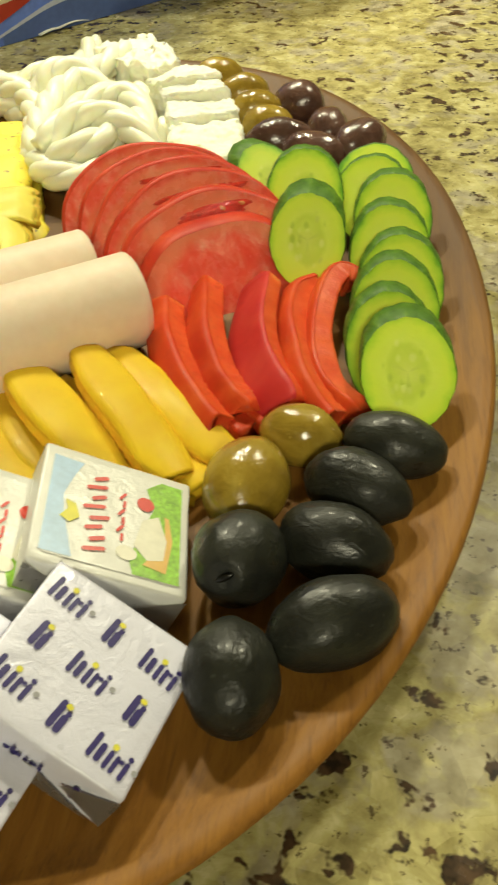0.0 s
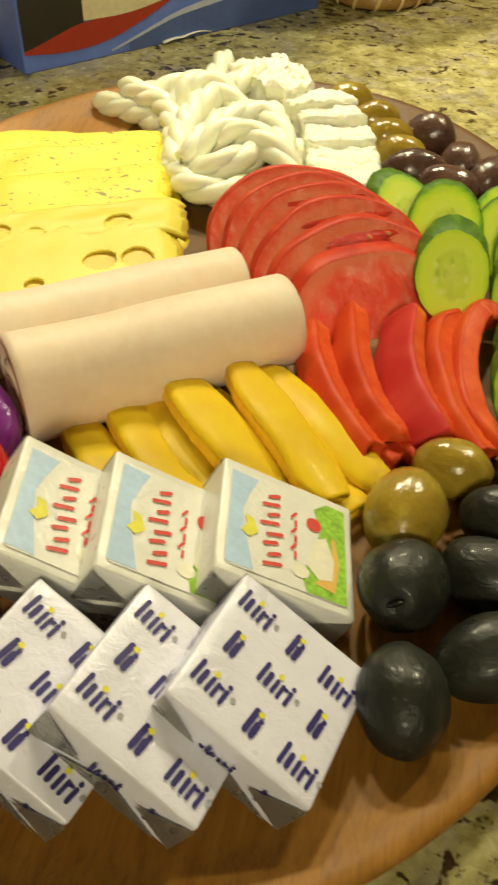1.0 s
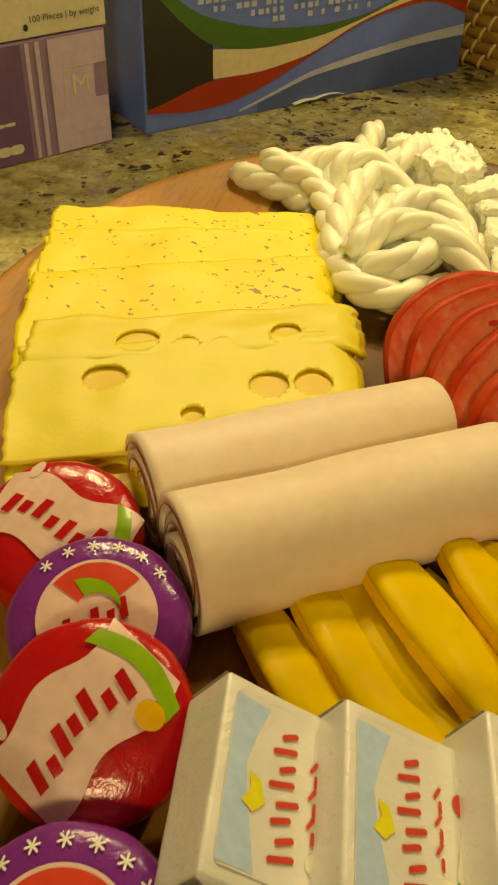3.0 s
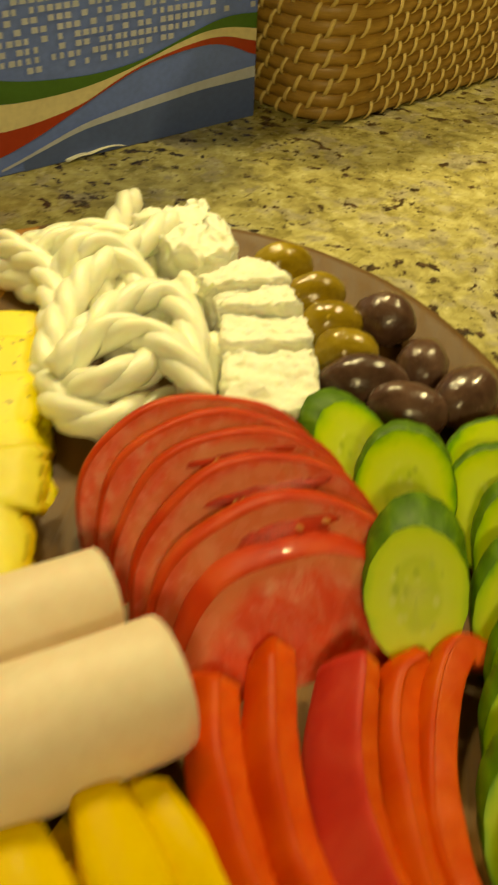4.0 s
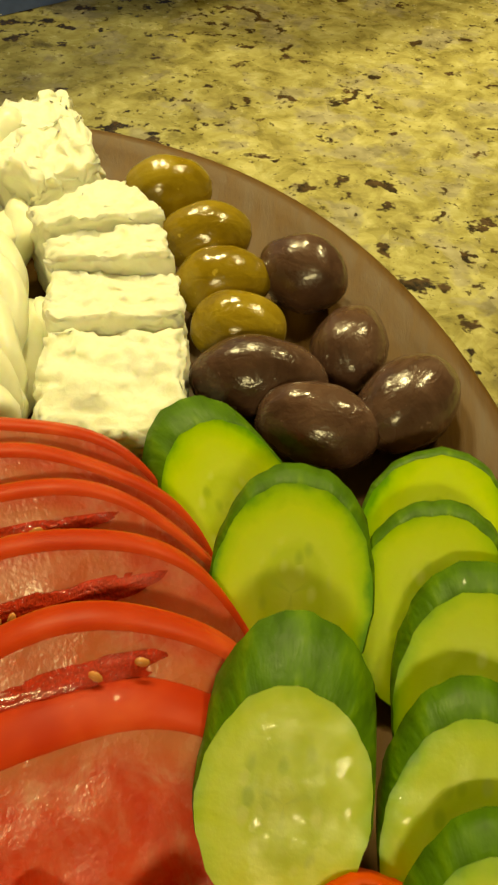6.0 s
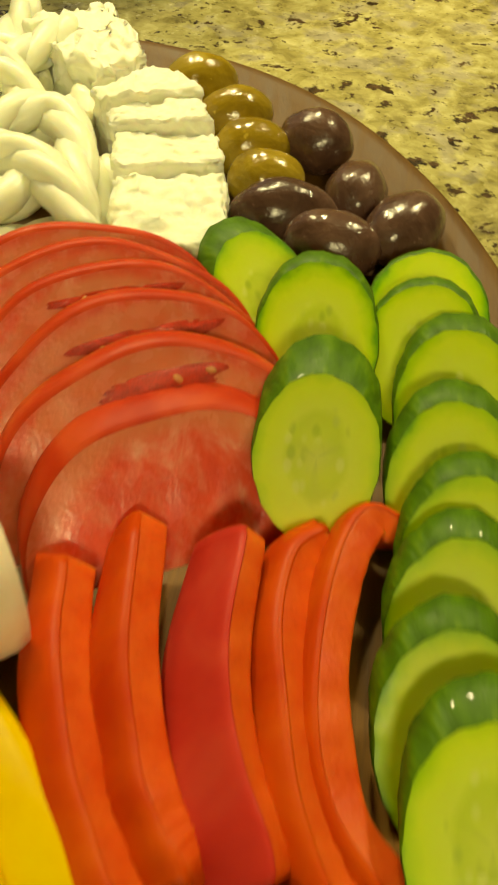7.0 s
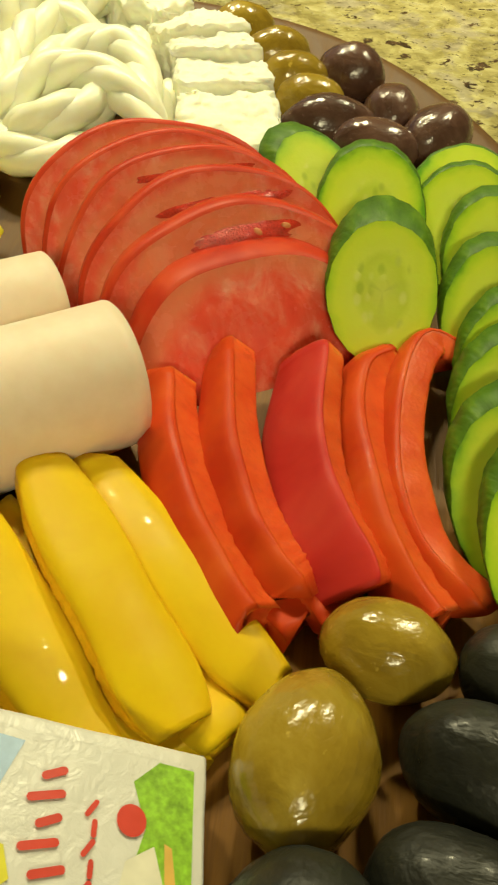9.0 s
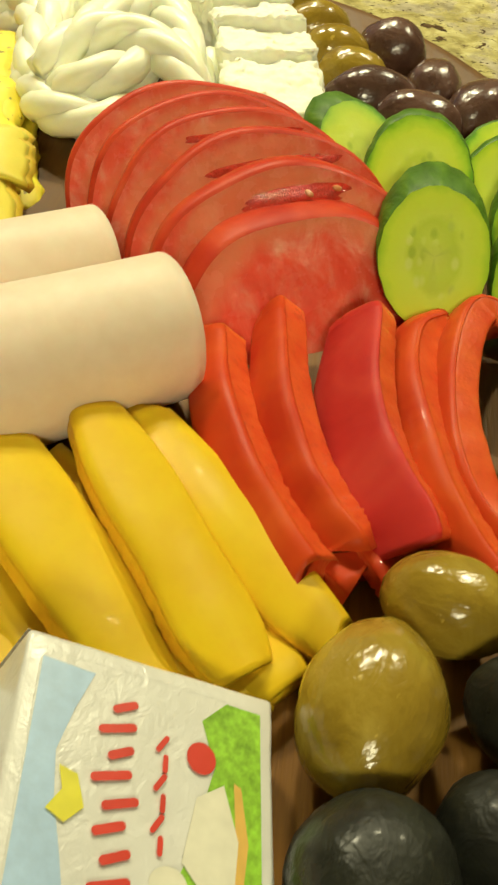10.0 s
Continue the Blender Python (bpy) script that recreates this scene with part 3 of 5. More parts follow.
def picture_portion(top, right, left, seed):
    """A taller portion with a picture label: sky, meadow, toast."""
    rot, c = face_frame(top, right, left)
    T, L, W = 0.0150, 0.0395, 0.0385
    t = thing("cheese_portion", Matrix.Translation(c) @ rot, "square cheese portion in cream foil with a colourful picture label", "cheese portion", "picture-label cheese portions")
    wrapped_body(t, L, W, T, CREAM_FOIL, seed)
    fold_flaps(t, L, W, T, GREY_FOIL)
    z = 0.00028
    lab = [(x, y) for x, y in ((-0.0165, -0.0165), (0.0165, -0.0165), (0.0175, -0.0155), (0.0175, 0.0155), (0.0165, 0.0165), (-0.0165, 0.0165), (-0.0175, 0.0155), (-0.0175, -0.0155))]
    label = part("label", flat_bm([lab], z), CREAM_FOIL, t, "printed picture label", False)
    sky = [(-0.0173, -0.0160), (-0.0095, -0.0160), (-0.0112, -0.009), (-0.0128, -0.003), (-0.0135, 0.003), (-0.0118, 0.009), (-0.0095, 0.0150), (-0.0173, 0.0155)]
    part("sky_patch", flat_bm([sky], z + 0.0001), SKYINK, label, "", False)
    grass = [(0.0055, -0.0163), (0.0173, -0.0163), (0.0173, 0.0160), (0.0115, 0.0162), (0.0075, 0.0125), (0.0098, 0.006), (0.0080, 0.0), (0.0066, -0.006), (0.0040, -0.011)]
    part("meadow_patch", flat_bm([grass], z + 0.0001), GRASSINK, label, "", False)
    part("toast_patch", flat_bm([[(0.0078, -0.0128), (0.0138, -0.0138), (0.0152, -0.0035), (0.0140, 0.0040), (0.0128, 0.0045), (0.0132, -0.0035)]], z + 0.0002), TOASTINK, label, "", False)
    part("cheese_patch", flat_bm([[(0.0052, -0.0075), (0.0088, -0.0112), (0.0130, -0.0100), (0.0136, -0.0035), (0.0112, 0.0038), (0.0070, 0.0012)], oval(0.0035, -0.0105, 0.0027, 0.0022)], z + 0.00026), CREAMINK, label, "", False)
    part("red_spot", flat_bm([oval(0.0075, 0.0068, 0.0023, 0.0023)], z + 0.0003), REDINK, label, "", False)
    part("yellow_spot", flat_bm([[(-0.0138, -0.0045), (-0.0112, -0.0058), (-0.0088, -0.0035), (-0.0102, 0.0005), (-0.0128, 0.0012), (-0.0120, -0.0018)]], z + 0.0003), LEMON, label, "", False)
    for k in range(8):
        y = -0.0125 + 0.0033 * k
        tall = (0.0046, 0.0030, 0.0034, 0.0040, 0.0046, 0.0026, 0.0044, 0.0026)[k]
        mid = (-0.0045, -0.0040, -0.0052, -0.0040, -0.0056, -0.0046, -0.0054, -0.0046)[k]
        part("script_bar", flat_bm([bar(mid - tall / 2, y, mid + tall / 2, y + 0.0012, 0.0012)], z + 0.00034), REDINK, label, "red printed script bar", False)
    for k in range(6):
        y = -0.0070 + 0.0027 * k
        part("script_bar", flat_bm([bar(0.0020 - 0.0012 * (k % 2), y, 0.0020, y + 0.0018, 0.0008)], z + 0.00034), REDINK, label, "red printed script bar", False)
    return t


picture_portion((-0.0249, 0.1953, 0.0404), (0.0110, 0.2000, 0.0212), (-0.0230, 0.1570, 0.0420), 4)
picture_portion((-0.0518, 0.1870, 0.0453), (-0.0180, 0.1925, 0.0240), (-0.0490, 0.1490, 0.0462), 5)
picture_portion((-0.0746, 0.1840, 0.0497), (-0.0425, 0.1890, 0.0275), (-0.0715, 0.1460, 0.0500), 6)


# ---------------------------------------------------------------- wax cheeses
def round_cheese(x, y, z, lean, yaw, red, spin, seed):
    R, T = 0.0215, 0.0185
    name = "red" if red else "purple"
    t = thing("round_cheese", pose(x, y, z, 0, 0, yaw) @ pose(0, 0, 0, lean, 0, 0) @ pose(0, 0, 0, 0, 0, spin), f"small round cheese in a shiny {name} wrapper", "cheese", "round wrapped cheeses")

    def dome(px, py):
        r = math.hypot(px, py) / R
        return T / 2 + 0.0011 - 0.0042 * max(0, r) ** 4 + 0.00025 * noise.noise(Vector((px, py, seed)) * 220)

    prof = [(0.001, 1), (0.25, 1), (0.45, 1), (0.62, 1), (0.76, 1), (0.86, 1), (0.93, 1)]
    N = 56
    rings = []
    for f, _ in prof:
        rings.append([(R * f * math.cos(a), R * f * math.sin(a), dome(R * f * math.cos(a), R * f * math.sin(a))) for a in (2 * math.pi * i / N for i in range(N))])
    for f, h in ((0.975, 0.62), (1.0, 0.35), (1.01, 0.0), (1.0, -0.4), (0.96, -0.75), (0.86, -0.97), (0.5, -1.0)):
        rings.append([(R * f * (1 + 0.008 * math.sin(9 * a + seed)) * math.cos(a), R * f * (1 + 0.008 * math.sin(9 * a + seed)) * math.sin(a), h * T / 2) for a in (2 * math.pi * i / N for i in range(N))])
    part("wrapper", rings_bm(rings), WAX_RED if red else WAX_PURPLE, t)

    def decal(nm, f, nu, nv, mat, up, label=""):
        def g(u, v):
            px, py = f(u, v)
            return px, py, dome(px, py) + up
        return part(nm, sheet_bm(g, nu, nv), mat, t, label)

    if red:
        # a pale wavy band across, with bars for the brand word, a leaf-green stripe and an amber spot
        wave = lambda x: 0.0016 * math.sin(x * 260 + seed)
        decal("label", lambda u, v: ((u - 0.5) * 0.0365, (v - 0.5) * 0.0195 + wave((u - 0.5) * 0.0365) + 0.001), 30, 8, PINKWHITE, 0.0004, "pale printed band")
        decal("leaf_stripe", lambda u, v: (0.0115 + 0.0052 * math.sin(u * 3.1) * 0.7 + v * 0.0040 - 0.001, (u - 0.5) * 0.0235), 20, 4, LEAFINK, 0.0006, "green printed stripe")
        decal("amber_spot", lambda u, v: (0.0095 + 0.0028 * v * math.cos(6.2832 * u), -0.0085 + 0.0032 * v * math.sin(6.2832 * u)), 18, 3, AMBERINK, 0.0008)
        for k in range(7):
            x0 = -0.0155 + k * 0.0040
            tall = 0.0058 if k in (0, 2, 4, 6) else 0.0036
            decal("word_bar", lambda u, v, x0=x0, tall=tall: (x0 + u * 0.0024 + v * tall * 0.25, -0.0030 + v * tall + wave(x0) + 0.0008), 3, 5, WAX_RED, 0.0007, "red printed bar")
        decal("shine_mark", lambda u, v: (-0.013 + 0.0016 * v * math.cos(6.2832 * u), 0.0125 + 0.0032 * v * math.sin(6.2832 * u)), 16, 2, PINKWHITE, 0.0006)
    else:
        decal("label", lambda u, v: (0.0137 * v * math.cos(6.2832 * u), 0.0137 * v * math.sin(6.2832 * u)), 48, 8, PINKWHITE, 0.0003, "round pale printed label")
        decal("red_field", lambda u, v: (0.0128 * math.cos(a := 0.35 + 1.75 * u) * (0.42 + 0.58 * v), 0.0128 * math.sin(a) * (0.42 + 0.58 * v)), 20, 6, REDINK, 0.0005)
        decal("red_field", lambda u, v: (0.0128 * math.cos(a := 3.25 + 1.5 * u) * (0.62 + 0.38 * v), 0.0128 * math.sin(a) * (0.62 + 0.38 * v)), 20, 6, REDINK, 0.0005)
        decal("leaf_stripe", lambda u, v: (0.0128 * math.cos(a := 1.75 - 1.9 * u) * (0.42 + 0.36 * v * (1 - u)), 0.0128 * math.sin(a) * (0.42 + 0.36 * v * (1 - u))), 16, 3, LEAFINK, 0.0007)
        for k in range(5):
            x0 = -0.0085 + k * 0.0033
            tall = 0.0048 if k in (0, 2, 4) else 0.003
            decal("word_bar", lambda u, v, x0=x0, tall=tall: (x0 + u * 0.0019 + v * 0.001, -0.0030 + v * tall), 3, 4, WAX_RED, 0.0007, "red printed bar")
        for k in range(6):
            a = 0.25 + k * 0.34
            decal("white_mark", lambda u, v, a=a: (0.0176 * math.cos(a) + 0.0017 * v * math.cos(6.2832 * u) * (0.6 + 0.4 * math.cos(6 * 6.2832 * u)), 0.0176 * math.sin(a) + 0.0017 * v * math.sin(6.2832 * u) * (0.6 + 0.4 * math.cos(6 * 6.2832 * u))), 36, 2, PAPER, 0.0005, "small white printed mark")
    return t


round_cheese(-0.0925, 0.1375, 0.0235, 18, 8, False, 25, 1)
round_cheese(-0.1035, 0.1785, 0.0290, 30, 14, True, 48, 2)
round_cheese(-0.1125, 0.2045, 0.0255, 22, 20, False, 20, 3)
round_cheese(-0.1335, 0.2300, 0.0235, 20, 25, True, -32, 4)


# ---------------------------------------------------------------- rolled turkey slices
def meat_roll(a, b, r0, r1, seed):
    a, b = Vector(a), Vector(b)
    ax = (b - a).normalized()
    side = ax.cross(V(0, 0, 1)).normalized()
    up = side.cross(ax)
    rot = Matrix((side, up, ax)).transposed().to_4x4()
    t = thing("meat_roll", Matrix.Translation(a) @ rot, "pale rolled slice of cooked turkey with a browned edge", "cold cut", "rolled turkey slices")
    ln = (b - a).length
    turns = 3.2

    def f(u, v):
        ang = -0.9 + 2 * math.pi * turns * v + math.pi
        r = (r0 + (r1 - r0) * u) * (0.14 + 0.86 * v) * (1 + 0.012 * noise.noise(Vector((u * 3, v * 5, seed))))
        wob = 0.0012 * noise.noise(Vector((u * 2.5, ang * 0.6, seed + 3)))
        zz = u * ln + 0.0022 * noise.noise(Vector((v * 4, seed, 0))) * (1 - u) + 0.0015 * math.sin(ang * 1.0) * u
        return (r + wob) * math.cos(ang), (r + wob) * math.sin(ang) * 0.97, zz

    part("meat_slice", sheet_bm(f, 36, 190, 0.0026), HAM, t)

    def edge(u, v):
        x, y, z = f(0.0, u)
        k = 1.006 + 0.002
        return x * k, y * k, z - 0.0004 + v * 0.0016
    part("browned_edge", sheet_bm(edge, 190, 2), HAM_EDGE, t, "thin roasted brown edge")
    return t


meat_roll((-0.1000, 0.2262, 0.0266), (-0.0232, 0.2836, 0.0246), 0.0176, 0.0158, 1)
meat_roll((-0.1185, 0.2515, 0.0248), (-0.0455, 0.3075, 0.0222), 0.0156, 0.0134, 2)


# ---------------------------------------------------------------- sliced cheeses
def cheese_sheet(name, p0, p1, back, rise, drop, thick, mat, seed, holes=(), label="", group=""):
    """A folded slice: p0 to p1 is its front line, back the way to its far edge; the front lip bends down."""
    p0, p1, back = Vector(p0), Vector(p1), Vector(back)
    width, depth = (p1 - p0).length, back.length
    m = Matrix.Translation(p0)
    ux, vy = (p1 - p0), back
    NU, NV = int(width / 0.0014), int(depth / 0.0014)
    bm = bmesh.new()
    off = Vector((seed * 2.7, seed * 1.3, 0))

    def place(u, v):
        q = ux * u + vy * v
        w = noise.noise(Vector((u * 3.0, v * 1.2, seed))) * 0.0013 + noise.noise(Vector((u * 9.0, v * 3.0, seed + 5))) * 0.0007
        lip = drop * max(0.0, 1 - v / 0.22) ** 2
        endlip = 0.004 * max(0.0, (u - 0.93) / 0.07) ** 2
        edge = 0.0012 * noise.noise(Vector((u * 14, v * 14, seed + 9))) + 0.0035 * noise.noise(Vector((u * 4, v * 4, seed + 2)))
        q = q + vy.normalized() * edge * max(0.0, (v - 0.6) / 0.4) + ux.normalized() * edge * max(0.0, abs(2 * u - 1) - 0.6) / 0.4
        return q + V(0, 0, rise * v * (1 - 0.25 * v) + w - lip - endlip)

    grid = {}
    for i in range(NU + 1):
        for j in range(NV + 1):
            u, v = i / NU, j / NV
            x, y = u * width, v * depth
            dead = False
            for hx, hy, ra, rb in holes:
                d = math.hypot((x - hx) / ra, (y - hy) / rb)
                if d < 1 - 0.0011 / ra:
                    dead = True
                elif d < 1 + 0.0009 / ra:
                    x, y = hx + (x - hx) / d, hy + (y - hy) / d
            if not dead:
                grid[i, j] = bm.verts.new(place(x / width, y / depth))
    for i in range(NU):
        for j in range(NV):
            q = [grid.get(k) for k in ((i, j), (i + 1, j), (i + 1, j + 1), (i, j + 1))]
            q = [k for k in q if k is not None]
            if len(q) >= 3:
                bm.faces.new(q)
    bmesh.ops.recalc_face_normals(bm, faces=bm.faces[:])
    bmesh.ops.solidify(bm, geom=bm.faces[:], thickness=thick)
    ob = part(name, bm, mat, None, label)
    ob.matrix_basis = m
    return tagged(ob, "", "cheese", group)


SW = "sliced hole cheese"
HB = "sliced herb cheese"
SWISS_LABEL = "folded slice of pale yellow cheese with round holes"
HERB_LABEL = "bright yellow cheese slice flecked with dark herbs"
for k, (p0, p1, back, rise, holes) in enumerate((
    ((-0.1530, 0.2330, 0.0255), (-0.0560, 0.2740, 0.0250), (-0.0150, 0.0450, 0), 0.003, ((0.030, 0.012, 0.006, 0.0045),)),
    ((-0.1600, 0.2480, 0.0300), (-0.0600, 0.2900, 0.0290), (-0.0170, 0.0490, 0), 0.0042, ((0.0283, 0.0340, 0.0070, 0.0062), (0.0549, 0.0140, 0.0038, 0.0034), (0.0790, 0.0255, 0.0062, 0.0066), (0.0930, 0.0250, 0.0062, 0.0064))),
    ((-0.1722, 0.2890, 0.0332), (-0.0700, 0.3320, 0.0322), (-0.0068, 0.0240, 0), 0.000, ((0.0358, 0.0100, 0.0070, 0.0062), (0.0517, 0.0060, 0.0042, 0.0042), (0.0851, 0.0085, 0.0056, 0.0058))),
)):
    cheese_sheet("cheese_slice", p0, p1, back, rise, 0.0010, 0.0011, SWISS, k + 1, holes, SWISS_LABEL, SW)
    # whole sheet just below; its deeper colour paints the shade in the holes
    cheese_sheet("cheese_slice", V(*p0) + V(0.001, 0.002, -0.0013), V(*p1) + V(0.001, 0.002, -0.0013), back, rise, 0.0010, 0.0026, SWISS_SHADE, k + 1, (), SWISS_LABEL, SW)
for k, (p0, p1, back, rise) in enumerate((
    ((-0.1830, 0.2990, 0.0235), (-0.0780, 0.3470, 0.0215), (-0.0160, 0.0560, 0), 0.004),
    ((-0.1900, 0.3260, 0.0240), (-0.0830, 0.3640, 0.0220), (-0.0180, 0.0620, 0), 0.003),
    ((-0.2000, 0.3500, 0.0235), (-0.0900, 0.3780, 0.0215), (-0.0150, 0.0640, 0), 0.001),
    ((-0.1950, 0.3660, 0.0180), (-0.0880, 0.3900, 0.0170), (-0.0150, 0.0580, 0), 0.001),
)):
    cheese_sheet("cheese_slice", p0, p1, back, rise, 0.0015, 0.003, HERB, k + 11, (), HERB_LABEL, HB)
    cheese_sheet("cheese_slice", V(*p0) + V(0.003, -0.002, -0.0062), V(*p1) + V(0.004, 0.001, -0.0062), back, rise, 0.003, 0.003, HERB, k + 21, (), HERB_LABEL, HB)


# ---------------------------------------------------------------- tomato
def tomato_slice(top, H, R, thick, seed, pocket):
    """A half-moon slice, flat edge on the board, leaning back."""
    facing = V(0.43, -0.90, 0)
    lean = radians(46)
    u = V(0.90, 0.43, 0)
    v = (-facing * math.cos(lean) + V(0, 0, math.sin(lean))).normalized()
    w = u.cross(v)
    base = Vector((top[0], top[1], 0)) + facing * (H * math.cos(lean))
    base.z = BOARD_Z - 0.0012
    rot = Matrix((u, v, w)).transposed().to_4x4()
    t = thing("tomato_slice", Matrix.Translation(base) @ rot, "half-moon slice of ripe red tomato leaning on the next slice", "tomato", "tomato slices")
    N = 44

    def ring(scale, z, drop=0.0):
        out = []
        for i in range(N + 1):
            a = math.pi * i / N
            k = scale * (1 + 0.018 * math.sin(3 * a + seed) + 0.01 * math.sin(7 * a + seed * 2))
            out.append((R * k * math.cos(a) * (1 + 0.03 * math.sin(a)), max(0.0, H * k * math.sin(a) ** 0.86 - drop), z))
        return out

    # the slice runs back level with the board, so its skin shows above the cut face
    run = rot.to_3x3().transposed() @ (-facing * thick + V(0, 0, -0.001))
    h = 0.0

    def back(r, f):
        return [(x + run.x * f, max(0.0, y + run.y * f) if y > 0 else y + run.y * f, z + run.z * f) for x, y, z in r]
    skin = [ring(0.975, 0.0), ring(0.992, -0.0003), back(ring(1.002, 0), 0.14), back(ring(1.0, 0), 0.5), back(ring(0.992, 0), 0.9), back(ring(0.97, 0), 1.0)]
    bm = bmesh.new()
    rows = [[bm.verts.new(p) for p in r] for r in skin]
    for a, b in zip(rows, rows[1:]):
        for i in range(N):
            bm.faces.new((a[i], a[i + 1], b[i + 1], b[i]))
    part("skin", bm, TOMATO_SKIN, t)

    def face(sign):
        def f(a, b):
            ang = math.pi * a
            k = 0.978 * b
            x = R * k * math.cos(ang) * (1 + 0.03 * math.sin(ang)) * (1 + 0.018 * math.sin(3 * ang + seed) + 0.01 * math.sin(7 * ang + seed * 2))
            y = H * k * math.sin(ang) ** 0.86 * (1 + 0.018 * math.sin(3 * ang + seed) + 0.01 * math.sin(7 * ang + seed * 2))
            bump_up = 0.0009 * noise.noise(Vector((x * 120, y * 120, seed))) * min(1, (1 - b) * 6)
            p = V(x, y, bump_up * 0.6 + 0.0001)
            return p if sign > 0 else V(x * 0.99, y * 0.985, 0.0) + run * 0.985
        return f
    for s in (1, -1):
        part("flesh", sheet_bm(face(s), N, 14), TOMATO, t)
    if pocket:
        px, py, la, lb, tilt = pocket

        def gel(a, b):
            ang = 2 * math.pi * a
            wob = 1 + 0.25 * noise.noise(Vector((math.cos(ang) * 2, math.sin(ang) * 2, seed)))
            x, y = la * b * math.cos(ang) * wob, lb * b * math.sin(ang) * wob
            c, s = math.cos(tilt), math.sin(tilt)
            return px + x * c - y * s, py + x * s + y * c, h + 0.0010 - 0.0009 * b + 0.0004 * noise.noise(Vector((x * 500, y * 500, seed)))
        part("seed_pocket", sheet_bm(gel, 32, 6), TOMATO_GEL, t, "wet dark red seed pocket")
        rnd = random.Random(seed)
        for k in range(2):
            a = rnd.uniform(-0.8, 0.8)
            x, y = la * a, lb * rnd.uniform(-0.4, 0.4)
            c, s = math.cos(tilt), math.sin(tilt)
            bm = bmesh.new()
            bmesh.ops.create_uvsphere(bm, u_segments=8, v_segments=5, radius=1.0, matrix=Matrix.Translation((px + x * c - y * s, py + x * s + y * c, h + 0.0012)) @ Matrix.Rotation(rnd.uniform(0, 3), 4, "Z") @ Matrix.Diagonal((0.0014, 0.0008, 0.0005, 1)))
            part("seed", bm, TOMATO_SEED, t)


for k, (tx, ty, H, R, th, pk) in enumerate((
    (-0.0360, 0.3760, 0.0425, 0.0410, 0.0044, None),
    (-0.0285, 0.3680, 0.0430, 0.0415, 0.0046, None),
    (-0.0215, 0.3595, 0.0430, 0.0410, 0.0047, (0.002, 0.036, 0.017, 0.0020, 0.0)),
    (-0.0140, 0.3490, 0.0430, 0.0400, 0.0052, (0.004, 0.0335, 0.019, 0.0026, 0.03)),
    (-0.0065, 0.3345, 0.0420, 0.0390, 0.0064, (0.004, 0.0330, 0.0150, 0.0034, 0.06)),
    (0.0010, 0.3215, 0.0350, 0.0345, 0.0112, None),
)):
    tomato_slice((tx, ty), H, R, th, k + 1, pk)


# ---------------------------------------------------------------- cucumber
def cucumber_slice(x, y, z, lean, yaw, a, b, th, seed, roll=0.0):
    """An oval slice; x, y, z is the top of its rear rim, lean the slope of its face."""
    m = pose(0, 0, 0, 0, 0, yaw) @ pose(0, 0, 0, lean, roll, 0)
    d, nrm = m @ V(0, 1, 0), m @ V(0, 0, 1)
    # cut on the slant: the slice runs back level from its face
    run = m.to_3x3().transposed() @ (pose(0, 0, 0, 0, 0, yaw).to_3x3() @ V(0, th, -0.0012))
    c = V(x, y, z) - d * b - m.to_3x3() @ run
    m.translation = c
    t = thing("cucumber_slice", m, "oval slice of fresh cucumber with dark green skin", "cucumber", "cucumber slices")
    N = 56

    def ring(k, zz):
        out = []
        for i in range(N):
            g = 2 * math.pi * i / N
            w = 1 + 0.010 * math.sin(5 * g + seed) + 0.007 * math.sin(11 * g + seed * 2) + 0.008 * math.sin(19 * g + seed)
            out.append((a * k * w * math.cos(g), b * k * w * math.sin(g), zz))
        return out
    bm = bmesh.new()
    rows = [[bm.verts.new(p) for p in r] for r in ([V(*p) + run * f for p in ring(k, 0.0)] for k, f in ((0.972, 0.0), (0.996, 0.06), (1.003, 0.5), (0.996, 0.94), (0.972, 1.0)))]
    for r0, r1 in zip(rows, rows[1:]):
        for i in range(N):
            bm.faces.new((r0[i], r0[(i + 1) % N], r1[(i + 1) % N], r1[i]))
    part("skin", bm, CUKE_SKIN, t)
    for s, zz in ((1, 0.0), (-1, -th)):
        def face(u, v, s=s, zz=zz):
            g = 2 * math.pi * u
            w = 1 + 0.010 * math.sin(5 * g + seed) + 0.007 * math.sin(11 * g + seed * 2) + 0.008 * math.sin(19 * g + seed)
            px, py = a * 0.972 * v * w * math.cos(g), b * 0.972 * v * w * math.sin(g)
            return V(px, py, 0) + (run if s < 0 else V(0, 0, 0)) + V(0, 0, 1) * s * (0.00012 * noise.noise(Vector((px * 160, py * 160, seed))) * (1 - v) * 2)
        part("flesh", sheet_bm(face, N, 12), CUKE, t)
    return t


